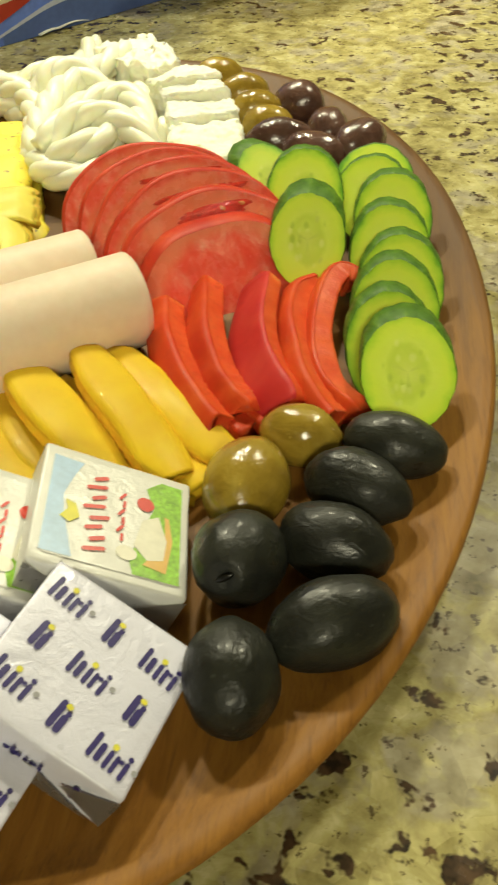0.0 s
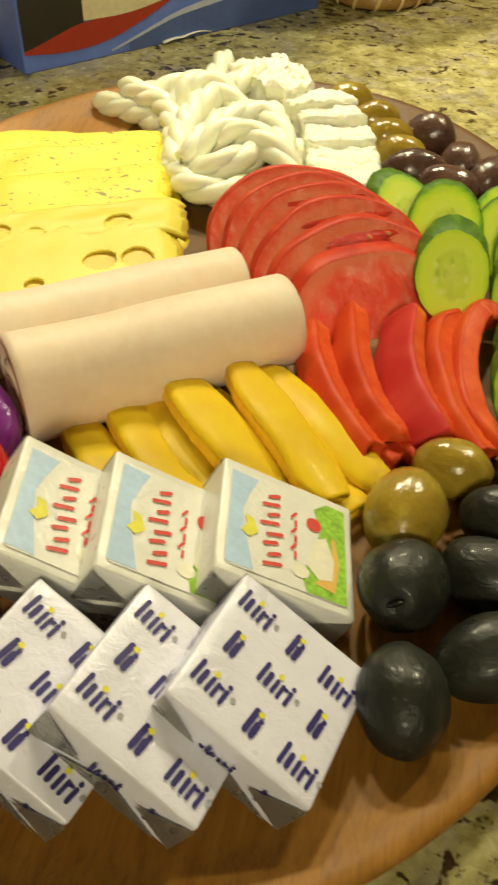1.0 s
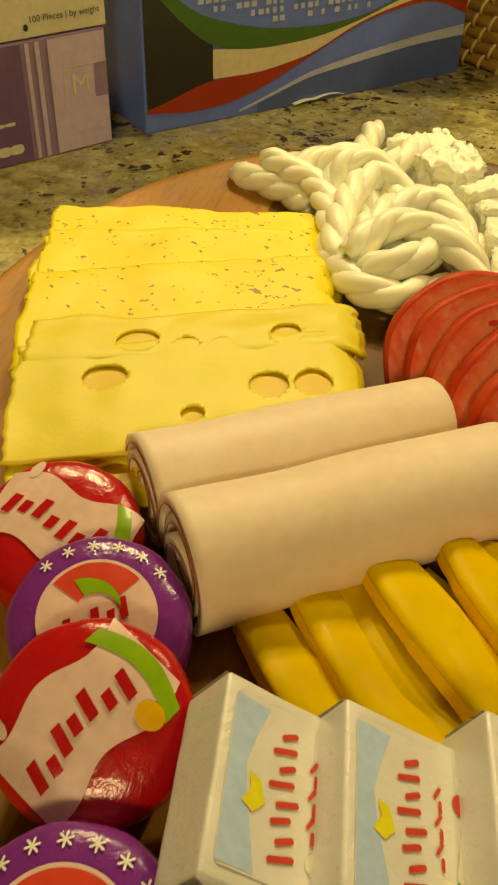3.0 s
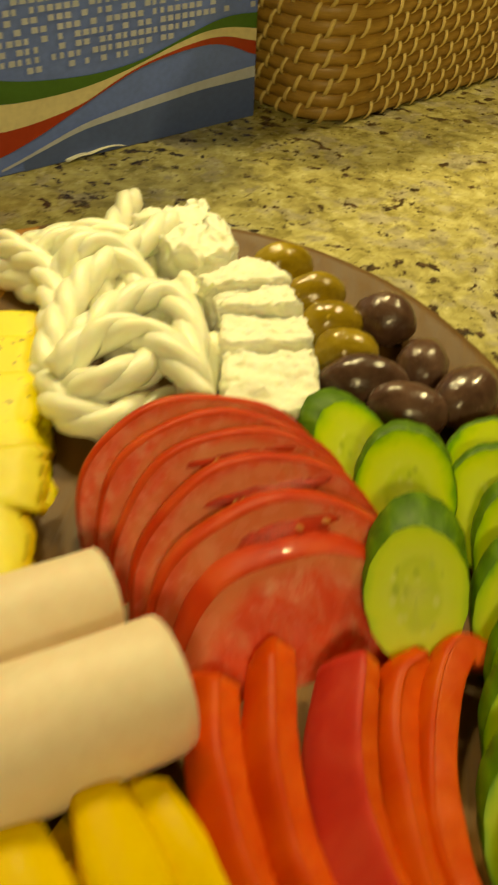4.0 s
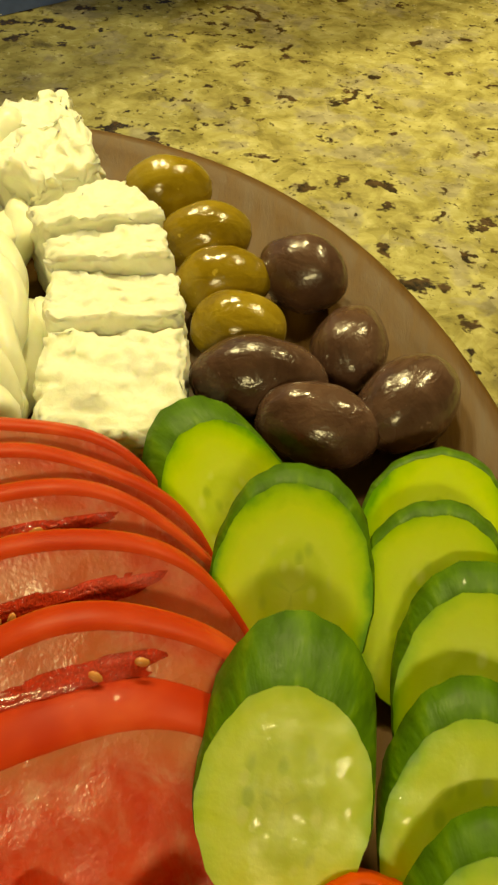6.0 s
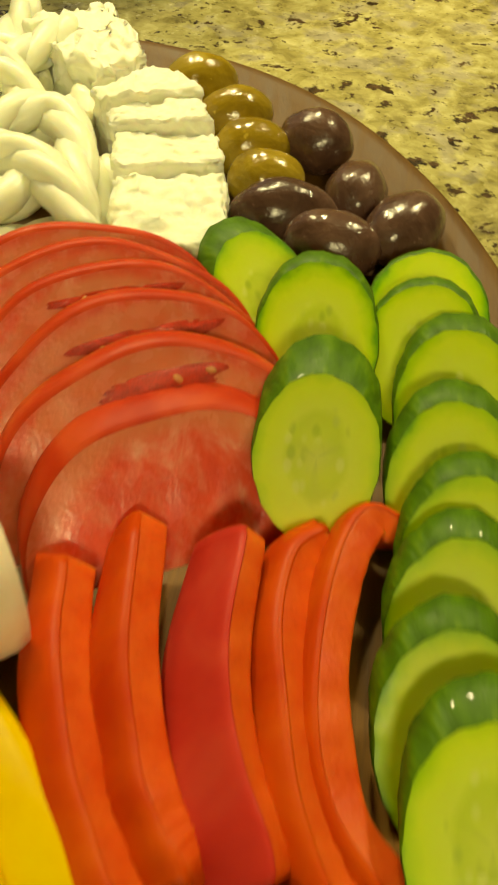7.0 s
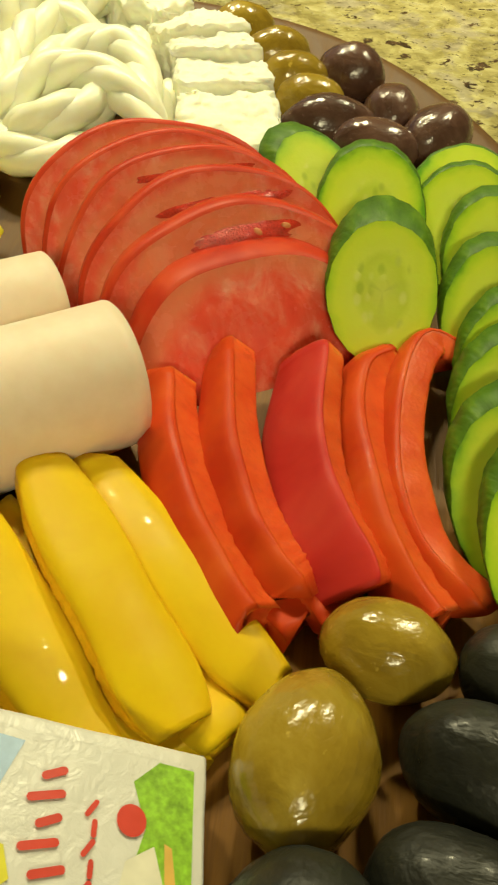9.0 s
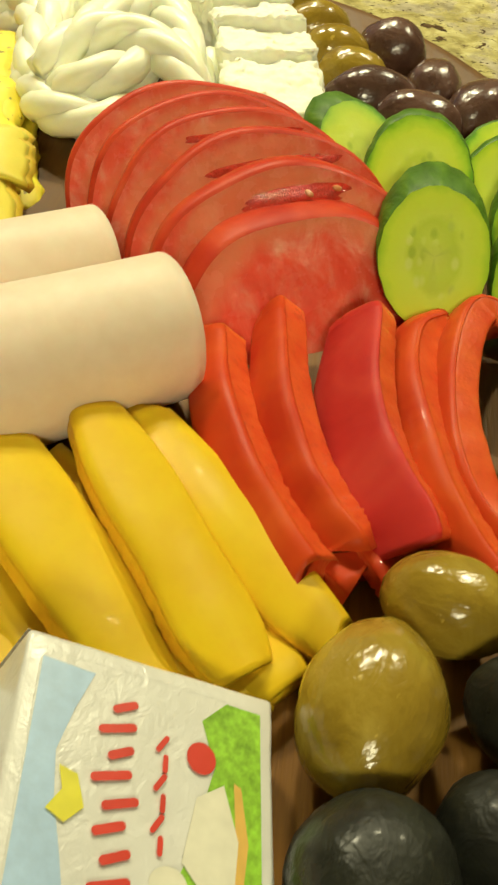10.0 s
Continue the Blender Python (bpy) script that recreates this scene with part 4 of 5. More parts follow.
for k, (x, y, z, lean, yaw, a, b, th, roll) in enumerate((
    (0.0601, 0.3958, 0.0317, 29, -4, 0.0160, 0.0186, 0.0030, 0),
    (0.0592, 0.3789, 0.0352, 36, -5, 0.0150, 0.0190, 0.0046, 0),
    (0.0656, 0.3657, 0.0356, 38, 0, 0.0149, 0.0194, 0.0076, 0),
    (0.0636, 0.3427, 0.0348, 39, 2, 0.0148, 0.0199, 0.0082, 0),
    (0.0672, 0.3222, 0.0337, 39, 1, 0.0150, 0.0198, 0.0076, 0),
    (0.0646, 0.3072, 0.0331, 39, 2, 0.0148, 0.0199, 0.0083, 0),
    (0.0615, 0.2860, 0.0339, 40, 6, 0.0148, 0.0200, 0.0080, 0),
    (0.0669, 0.2702, 0.0361, 28, 2, 0.0143, 0.0187, 0.0096, 0),
    (0.0021, 0.4010, 0.0311, 34, 37, 0.0150, 0.0214, 0.0092, 0),
    (0.0303, 0.3807, 0.0382, 36, 3, 0.0154, 0.0209, 0.0059, 0),
    (0.0340, 0.3467, 0.0401, 40, 1, 0.0138, 0.0182, 0.0144, 0),
)):
    cucumber_slice(x, y, z, lean, yaw, a, b, th, k + 1, roll)


# ---------------------------------------------------------------- pepper strips
def pepper_strip(points, width, thick, tilt, red, seed, label, group, taper=0.55, wrap=-0.16):
    """A curved strip of pepper, square-cut: thin skin outside, paler flesh on the cut edges. tilt: degrees by which its skin side turns from up to its left."""
    pts = spline(points, 34)
    org = Vector((pts[0].x, pts[0].y, BOARD_Z))
    t = thing("pepper_strip", Matrix.Translation(org), label, "pepper", group)
    last = len(pts) - 1

    def section(inner):
        rings = []
        for i, p in enumerate(pts):
            s = i / last
            d = (pts[min(i + 1, last)] - pts[max(i - 1, 0)]).normalized()
            side = d.cross(V(0, 0, 1)).normalized()
            up = side.cross(d)
            a = radians(tilt + 7 * noise.noise(Vector((s * 2, seed, 3))))
            n_out = up * math.cos(a) - side * math.sin(a)
            wd = n_out.cross(d)
            k = 1 - (1 - taper) * abs(2 * s - 1) ** 3
            if i in (0, last):
                k *= 0.95
            hw = width / 2 * k * (1 + 0.12 * noise.noise(Vector((s * 3, seed, 1))))
            th = thick * (0.85 + 0.15 * k) * (1 + 0.14 * noise.noise(Vector((s * 5, seed, 7))))
            tall = abs(th / 2 * math.cos(a)) + abs(hw * math.sin(a)) * 0.95
            q = p - V(0, 0, tall)
            q.z = max(q.z, BOARD_Z + tall * 0.92)
            q -= org
            slant = 0.0034 * math.sin(seed * 2.1) * ((s < 0.02) - (s > 0.98))

            def at(phi, grow):
                c, sn = math.cos(phi), math.sin(phi)
                sq = 0.26 if red else 0.36
                x = hw * math.copysign(abs(c) ** sq, c) * grow
                y = th / 2 * math.copysign(abs(sn) ** sq, sn) * grow + thick * 0.16 * (1 - (x / hw) ** 2)
                cut = min(1.0, max(0.0, 0.25 - sn) * 4) * (1.0 if red else 0.4)
                jag = cut * (0.0007 * noise.noise(Vector((s * 40, c > 0, seed))) + 0.0006 * noise.noise(Vector((s * 95, c > 0, seed))))
                return q + wd * (x + jag) + n_out * (y + jag * 0.7) + d * slant * x / hw
            if inner:
                ring = [at(2 * math.pi * (j + 0.5) / 36, 0.985) for j in range(36)]
            else:
                ring = [at(-wrap + (math.pi + 2 * wrap) * j / 20, 1.004) for j in range(21)] + [at(math.pi + wrap - (math.pi + 2 * wrap) * j / 20, 0.965) for j in range(21)]
            rings.append(ring)
        return rings
    part("flesh", rings_bm(section(True)), RED_FLESH if red else YEL_FLESH, t)
    part("skin", rings_bm(section(False)), (CRIMSON_SKIN if seed == 3 else RED_SKIN) if red else YEL_SKIN, t)
    return t


RL, YL = "curved strip of red bell pepper lying on the board", "glossy strip of yellow bell pepper lying on the board"
RG, YG = "red pepper strips", "yellow pepper strips"
for k, (pts, w, th, tilt) in enumerate((
    (((-0.0135, 0.2920, 0.0215), (-0.0098, 0.2722, 0.0215), (-0.0022, 0.2505, 0.020), (0.0055, 0.2370, 0.018), (0.0140, 0.2262, 0.0165)), 0.0125, 0.0095, -48),
    (((0.0000, 0.2990, 0.0250), (0.0030, 0.2721, 0.0265), (0.0098, 0.2511, 0.0245), (0.0150, 0.2420, 0.022), (0.0195, 0.2370, 0.0185)), 0.0125, 0.0090, -52),
    (((0.0190, 0.2990, 0.0290), (0.0185, 0.2730, 0.0290), (0.0235, 0.2505, 0.0260), (0.0310, 0.2360, 0.0190)), 0.0190, 0.0075, -46),
    (((0.0385, 0.3055, 0.0240), (0.0318, 0.2965, 0.0255), (0.0305, 0.2775, 0.0245), (0.0345, 0.2557, 0.0220), (0.0410, 0.2400, 0.018), (0.0465, 0.2310, 0.0150)), 0.0130, 0.0090, -52),
    (((0.0520, 0.3090, 0.0240), (0.0462, 0.3085, 0.0262), (0.0418, 0.2975, 0.0262), (0.0396, 0.2800, 0.0245), (0.0405, 0.2640, 0.022), (0.0448, 0.2480, 0.019), (0.0535, 0.2375, 0.0150)), 0.0125, 0.0082, -68),
    (((0.0190, 0.2500, 0.0150), (0.0250, 0.2400, 0.0150), (0.0310, 0.2310, 0.0145)), 0.0130, 0.0045, 15),
    (((0.0050, 0.2560, 0.0165), (0.0120, 0.2420, 0.0165), (0.0215, 0.2300, 0.0150)), 0.0130, 0.0055, 15),
)):
    pepper_strip(pts, w, th, tilt, True, k + 1, RL, RG, 0.85, -0.28)
for k, (pts, w, th, tilt) in enumerate((
    (((-0.0810, 0.2265, 0.0200), (-0.0650, 0.2085, 0.0215), (-0.0480, 0.1960, 0.0190), (-0.0330, 0.1880, 0.0160)), 0.0185, 0.0068, 12),
    (((-0.0685, 0.2360, 0.0225), (-0.0515, 0.2150, 0.0230), (-0.0365, 0.2015, 0.0200), (-0.0240, 0.1920, 0.0160)), 0.0185, 0.0068, 15),
    (((-0.0550, 0.2510, 0.0265), (-0.0365, 0.2275, 0.0285), (-0.0195, 0.2110, 0.0250), (-0.0060, 0.1985, 0.0190)), 0.0185, 0.0072, 16),
    (((-0.0410, 0.2470, 0.0195), (-0.0230, 0.2290, 0.0210), (-0.0085, 0.2130, 0.0190), (0.0035, 0.2010, 0.0160)), 0.0150, 0.0065, 10),
    (((-0.0335, 0.2560, 0.0270), (-0.0175, 0.2325, 0.0285), (-0.0055, 0.2170, 0.0262), (0.0035, 0.2055, 0.0220)), 0.0165, 0.0072, 14),
    (((-0.0245, 0.2615, 0.0215), (-0.0065, 0.2395, 0.0225), (0.0065, 0.2255, 0.0210), (0.0185, 0.2150, 0.0185)), 0.0140, 0.0068, 0),
    (((-0.0605, 0.2425, 0.0195), (-0.0435, 0.2205, 0.0205), (-0.0280, 0.2062, 0.0185), (-0.0150, 0.1950, 0.0160)), 0.0160, 0.0065, 8),
    (((-0.0120, 0.2300, 0.0170), (-0.0010, 0.2170, 0.0175), (0.0105, 0.2055, 0.0160)), 0.0165, 0.0060, 5),
)):
    pepper_strip(pts, w, th, tilt, False, k + 11, YL, YG, 0.70, -0.1)


# ---------------------------------------------------------------- olives
def olive(x, y, length, width, yaw, mat, seed, label, group, pitch=0.0, hole=False, z=None):
    r = width / 2
    m = pose(x, y, BOARD_Z + r + 0.0002 if z is None else z, 0, 0, yaw) @ pose(0, 0, 0, 0, pitch, 0)
    t = thing("olive", m, label, "olive", group)
    bm = bmesh.new()
    bmesh.ops.create_uvsphere(bm, u_segments=32, v_segments=20, radius=1.0, matrix=Matrix.Rotation(math.pi / 2, 4, "Y"))
    for v in bm.verts:
        n0 = v.co.copy()
        k = 1 - 0.10 * n0.x * (0.6 + 0.4 * math.sin(seed)) - 0.05 * n0.x * n0.x
        dent = 1 + 0.060 * noise.noise(n0 * 1.6 + Vector((seed, 0, 0))) + 0.022 * noise.noise(n0 * 4 + Vector((0, seed, 0)))
        v.co = Vector((n0.x * length / 2, n0.y * r * k, n0.z * r * k)) * dent
        if hole and n0.x > 0.965:
            v.co.x -= 0.0016
    part("flesh", bm, mat, t)
    if hole:
        bm = bmesh.new()
        bmesh.ops.create_uvsphere(bm, u_segments=16, v_segments=8, radius=0.0026, matrix=Matrix.Translation((length / 2 * 0.925, 0, 0)) @ Matrix.Rotation(0.6, 4, "X") @ Matrix.Diagonal((0.3, 1, 0.35, 1)))
        part("pit_hole", bm, PIT, t, "dark pitted opening")
    return t


BL, BG = "large glossy black olive on the board", "black olives"
for k, (x, y, ln, w, yaw, pitch, hole) in enumerate((
    (0.0638, 0.2200, 0.0300, 0.0195, -14, 0, False),
    (0.0538, 0.2025, 0.0305, 0.0205, -24, 0, False),
    (0.0482, 0.1825, 0.0305, 0.0205, -16, 0, False),
    (0.0248, 0.1745, 0.0270, 0.0238, -100, -28, True),
    (0.0487, 0.1578, 0.0330, 0.0215, 26, 0, False),
    (0.0263, 0.1420, 0.0285, 0.0220, 98, 0, False),
)):
    olive(x, y, ln, w, yaw, BLACK_OLIVE, k + 1, BL, BG, pitch, hole)
olive(0.0240, 0.2010, 0.0305, 0.0232, 78, GREEN_OLIVE, 11, "large shiny green-brown olive on the board", "green olives")
olive(0.0372, 0.2238, 0.0245, 0.0185, -12, GREEN_OLIVE, 12, "small shiny green-brown olive on the board", "green olives")
for k, (x, y, ln, w, yaw) in enumerate(((-0.0205, 0.4985, 0.0265, 0.0205, 24), (-0.0050, 0.4765, 0.0265, 0.0200, 20), (0.0027, 0.4565, 0.0265, 0.0195, 20), (0.0098, 0.4385, 0.0245, 0.0195, 4))):
    olive(x, y, ln, w, yaw, GREEN_OLIVE, k + 21, "small shiny green-brown olive on the board", "green olives")
for k, (x, y, ln, w, yaw) in enumerate(((0.0238, 0.4640, 0.0250, 0.0210, -25), (0.0380, 0.4370, 0.0275, 0.0190, 82), (0.0532, 0.4190, 0.0300, 0.0210, 55), (0.0174, 0.4205, 0.0330, 0.0205, 8), (0.0326, 0.4075, 0.0295, 0.0200, -6))):
    olive(x, y, ln, w, yaw, DARK_OLIVE, k + 31, "glossy dark purple-brown olive on the board", "purple olives")


# ---------------------------------------------------------------- white cheeses
def feta_block(corners, z0, z1, seed, label, rough=0.0016, name="feta_slice"):
    """A crumbly block over four floor corners, front-left first, anticlockwise."""
    c = sum((V(*p, 0) for p in corners), Vector()) / 4
    q = [V(*p, 0) - c for p in corners]
    n = 26

    def f(u, v):
        return q[0] * (1 - u) * (1 - v) + q[1] * u * (1 - v) + q[2] * u * v + q[3] * (1 - u) * v
    bm = bmesh.new()
    bmesh.ops.create_cube(bm, size=1.0)
    bmesh.ops.subdivide_edges(bm, edges=bm.edges[:], cuts=n, use_grid_fill=True)
    for v in bm.verts:
        a, b, h = v.co.x + 0.5, v.co.y + 0.5, v.co.z + 0.5
        p = f(a, b)
        p.z = z0 + (z1[0] * (1 - b) + z1[1] * b - z0) * h
        edge = sum((min(k, 1 - k) < 0.03) for k in (a, b, h))
        d = Vector(noise.noise_vector(p * 110 + Vector((seed * 5, 0, 0)))) * rough
        d += Vector(noise.noise_vector(p * 330 + Vector((0, seed * 5, 0)))) * rough * 0.6 + Vector(noise.noise_vector(p * 700 + Vector((0, seed * 5, 3)))) * 0.0007
        if edge >= 2:
            d += (Vector((0, 0, (z0 + z1[0]) / 2)) - p).normalized() * (0.0008 + 0.0032 * max(0, noise.noise(p * 260 + Vector((seed, 9, 1)))))
        if h < 0.02:
            d.z = 0
        v.co = p + d
    ob = part(name, bm, FETA, None, label)
    ob.matrix_basis = pose(c.x, c.y, 0)
    return tagged(ob, "", "cheese", "white cheese pieces")


FL = "crumbly slice of white brined cheese"
B = BOARD_Z
feta_block(((-0.0275, 0.3890), (0.0046, 0.3950), (-0.0010, 0.4255), (-0.0325, 0.4175)), B, (0.0265, 0.0305), 1, FL)
feta_block(((-0.0330, 0.4195), (-0.0012, 0.4270), (-0.0070, 0.4430), (-0.0370, 0.4355)), B, (0.0330, 0.0325), 2, FL)
feta_block(((-0.0372, 0.4370), (-0.0075, 0.4445), (-0.0140, 0.4600), (-0.0410, 0.4470)), B, (0.0365, 0.0350), 3, FL)
feta_block(((-0.0415, 0.4485), (-0.0142, 0.4615), (-0.0300, 0.4800), (-0.0500, 0.4600)), B, (0.0385, 0.0355), 4, FL)
feta_block(((-0.0545, 0.4700), (-0.0380, 0.4890), (-0.0600, 0.5280), (-0.0880, 0.5060)), B, (0.0350, 0.0350), 5, "rough crumbled chunk of white brined cheese", 0.0040, "feta_chunk")


def rope(points, r, seed, turns_per_m=64):
    """A length of braided string cheese: three strands wound round one another."""
    n = max(14, int(sum((Vector(b) - Vector(a)).length for a, b in zip(points, points[1:])) / 0.0016))
    pts = spline(points, n)
    org = Vector((pts[0].x, pts[0].y, BOARD_Z))
    t = thing("string_cheese", Matrix.Translation(org), "twisted rope of white string cheese in a tangled heap", "cheese", "string cheese ropes")
    dist = 0.0
    frames = []
    for i, p in enumerate(pts):
        d = (pts[min(i + 1, n - 1)] - pts[max(i - 1, 0)]).normalized()
        side = d.cross(V(0.1, 0.05, 1)).normalized()
        dist += (p - pts[i - 1]).length if i else 0
        frames.append((p - org, side, side.cross(d), dist))
    for k in range(3):
        rings = []
        for i, (p, s, u, dd) in enumerate(frames):
            a = dd * turns_per_m * 2 * math.pi / 3 + 2 * math.pi * k / 3 + seed
            end = min(1.0, 0.55 + 0.45 * min(i, n - 1 - i) / 3)
            c = p + (s * math.cos(a) + u * math.sin(a)) * r * 0.34
            rr = r * 0.74 * end * (1 + 0.10 * noise.noise(Vector((dd * 90, k, seed))))
            rings.append([c + (s * math.cos(b) + u * math.sin(b)) * rr for b in (2 * math.pi * j / 10 for j in range(10))])
        part("strand", rings_bm(rings), STRING, t)
    return t


for k, pts in enumerate((
    ((-0.1567, 0.4869, 0.0165), (-0.1428, 0.4812, 0.0165), (-0.1274, 0.4730, 0.0165), (-0.113, 0.462, 0.0165)),
    ((-0.1420, 0.4910, 0.0240), (-0.1263, 0.4785, 0.0245), (-0.1134, 0.4666, 0.025), (-0.1031, 0.4459, 0.0245), (-0.0970, 0.4230, 0.021), (-0.0955, 0.4030, 0.016)),
    ((-0.1360, 0.4960, 0.0165), (-0.1192, 0.5080, 0.0190), (-0.1022, 0.5075, 0.0225), (-0.0848, 0.4990, 0.0225), (-0.0760, 0.4800, 0.019)),
    ((-0.0965, 0.5450, 0.0250), (-0.0994, 0.5200, 0.0190), (-0.1040, 0.4960, 0.0165), (-0.106, 0.478, 0.0165)),
    ((-0.0918, 0.4004, 0.0200), (-0.0945, 0.4198, 0.0260), (-0.0939, 0.4500, 0.0300), (-0.0870, 0.4700, 0.0310), (-0.0780, 0.4880, 0.0310), (-0.0690, 0.5080, 0.0330)),
    ((-0.0850, 0.4120, 0.0290), (-0.0730, 0.4360, 0.0330), (-0.0590, 0.4450, 0.0330), (-0.0470, 0.4300, 0.0310), (-0.0420, 0.4080, 0.0270), (-0.0360, 0.3960, 0.0200)),
    ((-0.0935, 0.4323, 0.0190), (-0.0890, 0.4000, 0.0210), (-0.0780, 0.3830, 0.0230), (-0.0642, 0.3800, 0.0230), (-0.0536, 0.3920, 0.0210), (-0.0440, 0.4010, 0.0175)),
    ((-0.0870, 0.3960, 0.0290), (-0.0730, 0.4110, 0.0360), (-0.0570, 0.4120, 0.0365), (-0.0430, 0.4010, 0.0330), (-0.0340, 0.3900, 0.0240)),
    ((-0.0800, 0.3910, 0.0250), (-0.0690, 0.3900, 0.0310), (-0.0588, 0.3990, 0.0310), (-0.0549, 0.4110, 0.0290)),
    ((-0.0395, 0.4340, 0.0240), (-0.0400, 0.4135, 0.0180), (-0.0430, 0.3990, 0.0165)),
    ((-0.0800, 0.4290, 0.0165), (-0.0690, 0.4330, 0.0200), (-0.0600, 0.4450, 0.0230), (-0.0560, 0.4600, 0.0230), (-0.0565, 0.4720, 0.0260)),
    ((-0.0780, 0.4930, 0.0190), (-0.0790, 0.4700, 0.0200), (-0.0800, 0.4530, 0.0200), (-0.0830, 0.4380, 0.018)),
    ((-0.1250, 0.4850, 0.0200), (-0.1130, 0.4900, 0.0260), (-0.1000, 0.4850, 0.0290), (-0.0900, 0.4650, 0.0240), (-0.0860, 0.4450, 0.0190)),
    ((-0.1080, 0.4560, 0.0170), (-0.1010, 0.4700, 0.0330), (-0.0900, 0.4760, 0.0340), (-0.0760, 0.4680, 0.0280), (-0.0690, 0.4560, 0.0220)),
)):
    rope(pts, 0.0064, k * 0.7)


# ---------------------------------------------------------------- boxes behind the board
def upright_frame(corner, direction):
    """x along the front's lower edge, y up, z out of the front; origin at its lower left corner."""
    x = V(*direction, 0).normalized()
    y = V(0, 0, 1)
    return Matrix.Translation((*corner, 0)) @ Matrix((x, y, x.cross(y))).transposed().to_4x4()


def ribbon(lo, hi, x0, x1, z, n=40):
    return sheet_bm(lambda u, v: ((x := x0 + (x1 - x0) * u), lo(x) + (hi(x) - lo(x)) * v, z), n, 1)


def curve(*pts):
    """A smooth height over length through a few points."""
    xs, ys = [p[0] for p in pts], [p[1] for p in pts]
    fine = np.linspace(xs[0], xs[-1], 80)
    rough = np.interp(fine, xs, ys)
    soft = np.convolve(np.pad(rough, 4, mode="edge"), np.ones(9) / 9, mode="valid")
    return lambda x: float(np.interp(x, fine, soft))


cream_top = curve((0.040, 0.0415), (0.076, 0.0370), (0.112, 0.0378), (0.138, 0.0418), (0.155, 0.0460), (0.185, 0.0545), (0.210, 0.0575), (0.240, 0.0520))
cream_low = curve((0.040, 0.0250), (0.073, 0.0235), (0.099, 0.0268), (0.118, 0.0305), (0.130, 0.0365), (0.153, 0.0446), (0.189, 0.0512), (0.211, 0.0526), (0.240, 0.0440))
red_low = curve((0, 0.0122), (0.029, 0.0078), (0.060, 0.0095), (0.078, 0.0150), (0.092, 0.0195), (0.114, 0.0290), (0.139, 0.0385), (0.153, 0.0438), (0.189, 0.0488), (0.211, 0.0485), (0.240, 0.0350))
red_top = curve((0, 0.0126), (0.022, 0.0190), (0.044, 0.0250), (0.073, 0.0236), (0.099, 0.0269), (0.118, 0.0306), (0.130, 0.0366), (0.153, 0.0447), (0.189, 0.0513), (0.211, 0.0527), (0.240, 0.0441))
green_low = curve((0, 0.0830), (0.012, 0.0695), (0.027, 0.0543), (0.044, 0.0412), (0.076, 0.0370), (0.112, 0.0378), (0.138, 0.0418), (0.155, 0.0460), (0.185, 0.0545), (0.210, 0.0575), (0.240, 0.0520))
green_top = curve((0, 0.1000), (0.012, 0.0790), (0.027, 0.0640), (0.047, 0.0558), (0.075, 0.0482), (0.105, 0.0450), (0.130, 0.0445), (0.155, 0.0472), (0.165, 0.0500), (0.193, 0.0582), (0.214, 0.0632), (0.240, 0.0615))
silver_top = curve((0.050, 0.0010), (0.075, 0.0075), (0.113, 0.0191), (0.152, 0.0246), (0.194, 0.0288), (0.240, 0.0316))
silver_low = curve((0.050, 0.0005), (0.062, 0.0025), (0.112, 0.0158), (0.152, 0.0197), (0.194, 0.0237), (0.240, 0.0246))


def carton():
    L, Hh, D = 0.237, 0.20, 0.10
    t = thing("carton", upright_frame((-0.2280, 0.5593), (0.689, 0.725)), "blue printed carton with green, cream and red sweeping stripes", "box")
    body = part("body", box_bm(L, Hh, D, 0.0012, 2, 0, (L / 2, Hh / 2, -D / 2)), BOX_BLUE, t, "", False)
    z = 0.0006
    part("red_stripe", ribbon(red_low, red_top, 0.001, L - 0.001, z), BOX_RED, t, "", False)
    part("cream_stripe", ribbon(cream_low, cream_top, 0.044, L - 0.001, z), BOX_CREAM, t, "", False)
    part("green_stripe", ribbon(green_low, green_top, 0.0012, L - 0.001, z + 0.0001), BOX_GREEN, t, "", False)
    part("black_panel", ribbon(red_top, green_low, 0.0012, 0.044, z), BOX_DARK, t, "", False)
    part("silver_stripe", ribbon(silver_low, silver_top, 0.062, L - 0.001, z), BOX_SILVER, t, "", False)
    part("navy_band", ribbon(lambda x: 0.0004, silver_low, 0.075, L - 0.001, z), BOX_NAVY, t, "", False)
    polys = []
    rnd = random.Random(5)
    for r in range(26):
        for c in range(44):
            x, y = 0.02 + c * 0.0049, 0.046 + r * 0.0048
            if y > green_top(x) + 0.003 and x < L - 0.006 and y < Hh - 0.006 and rnd.random() < 0.72:
                w = rnd.choice((0.0024, 0.0036, 0.0036))
                polys.append([(x, y), (x + w, y), (x + w, y + 0.0030), (x, y + 0.0030)])
    part("window_pattern", flat_bm(polys, z), BOX_SILVER, t, "pale grey printed rectangles", False)
    side = []
    for r in range(9):
        for c in range(3):
            side.append([(0.012 + c * 0.012, 0.07 + r * 0.013), (0.021 + c * 0.012, 0.07 + r * 0.013), (0.021 + c * 0.012, 0.079 + r * 0.013), (0.012 + c * 0.012, 0.079 + r * 0.013)])
    ob = part("side_pattern", flat_bm(side, 0.0006), BOX_SILVER, t, "pale grey printed rectangles", False)
    ob.matrix_basis = pose(0, 0, -D, 0, -90, 0) @ pose(0.05, 0, 0)


carton()


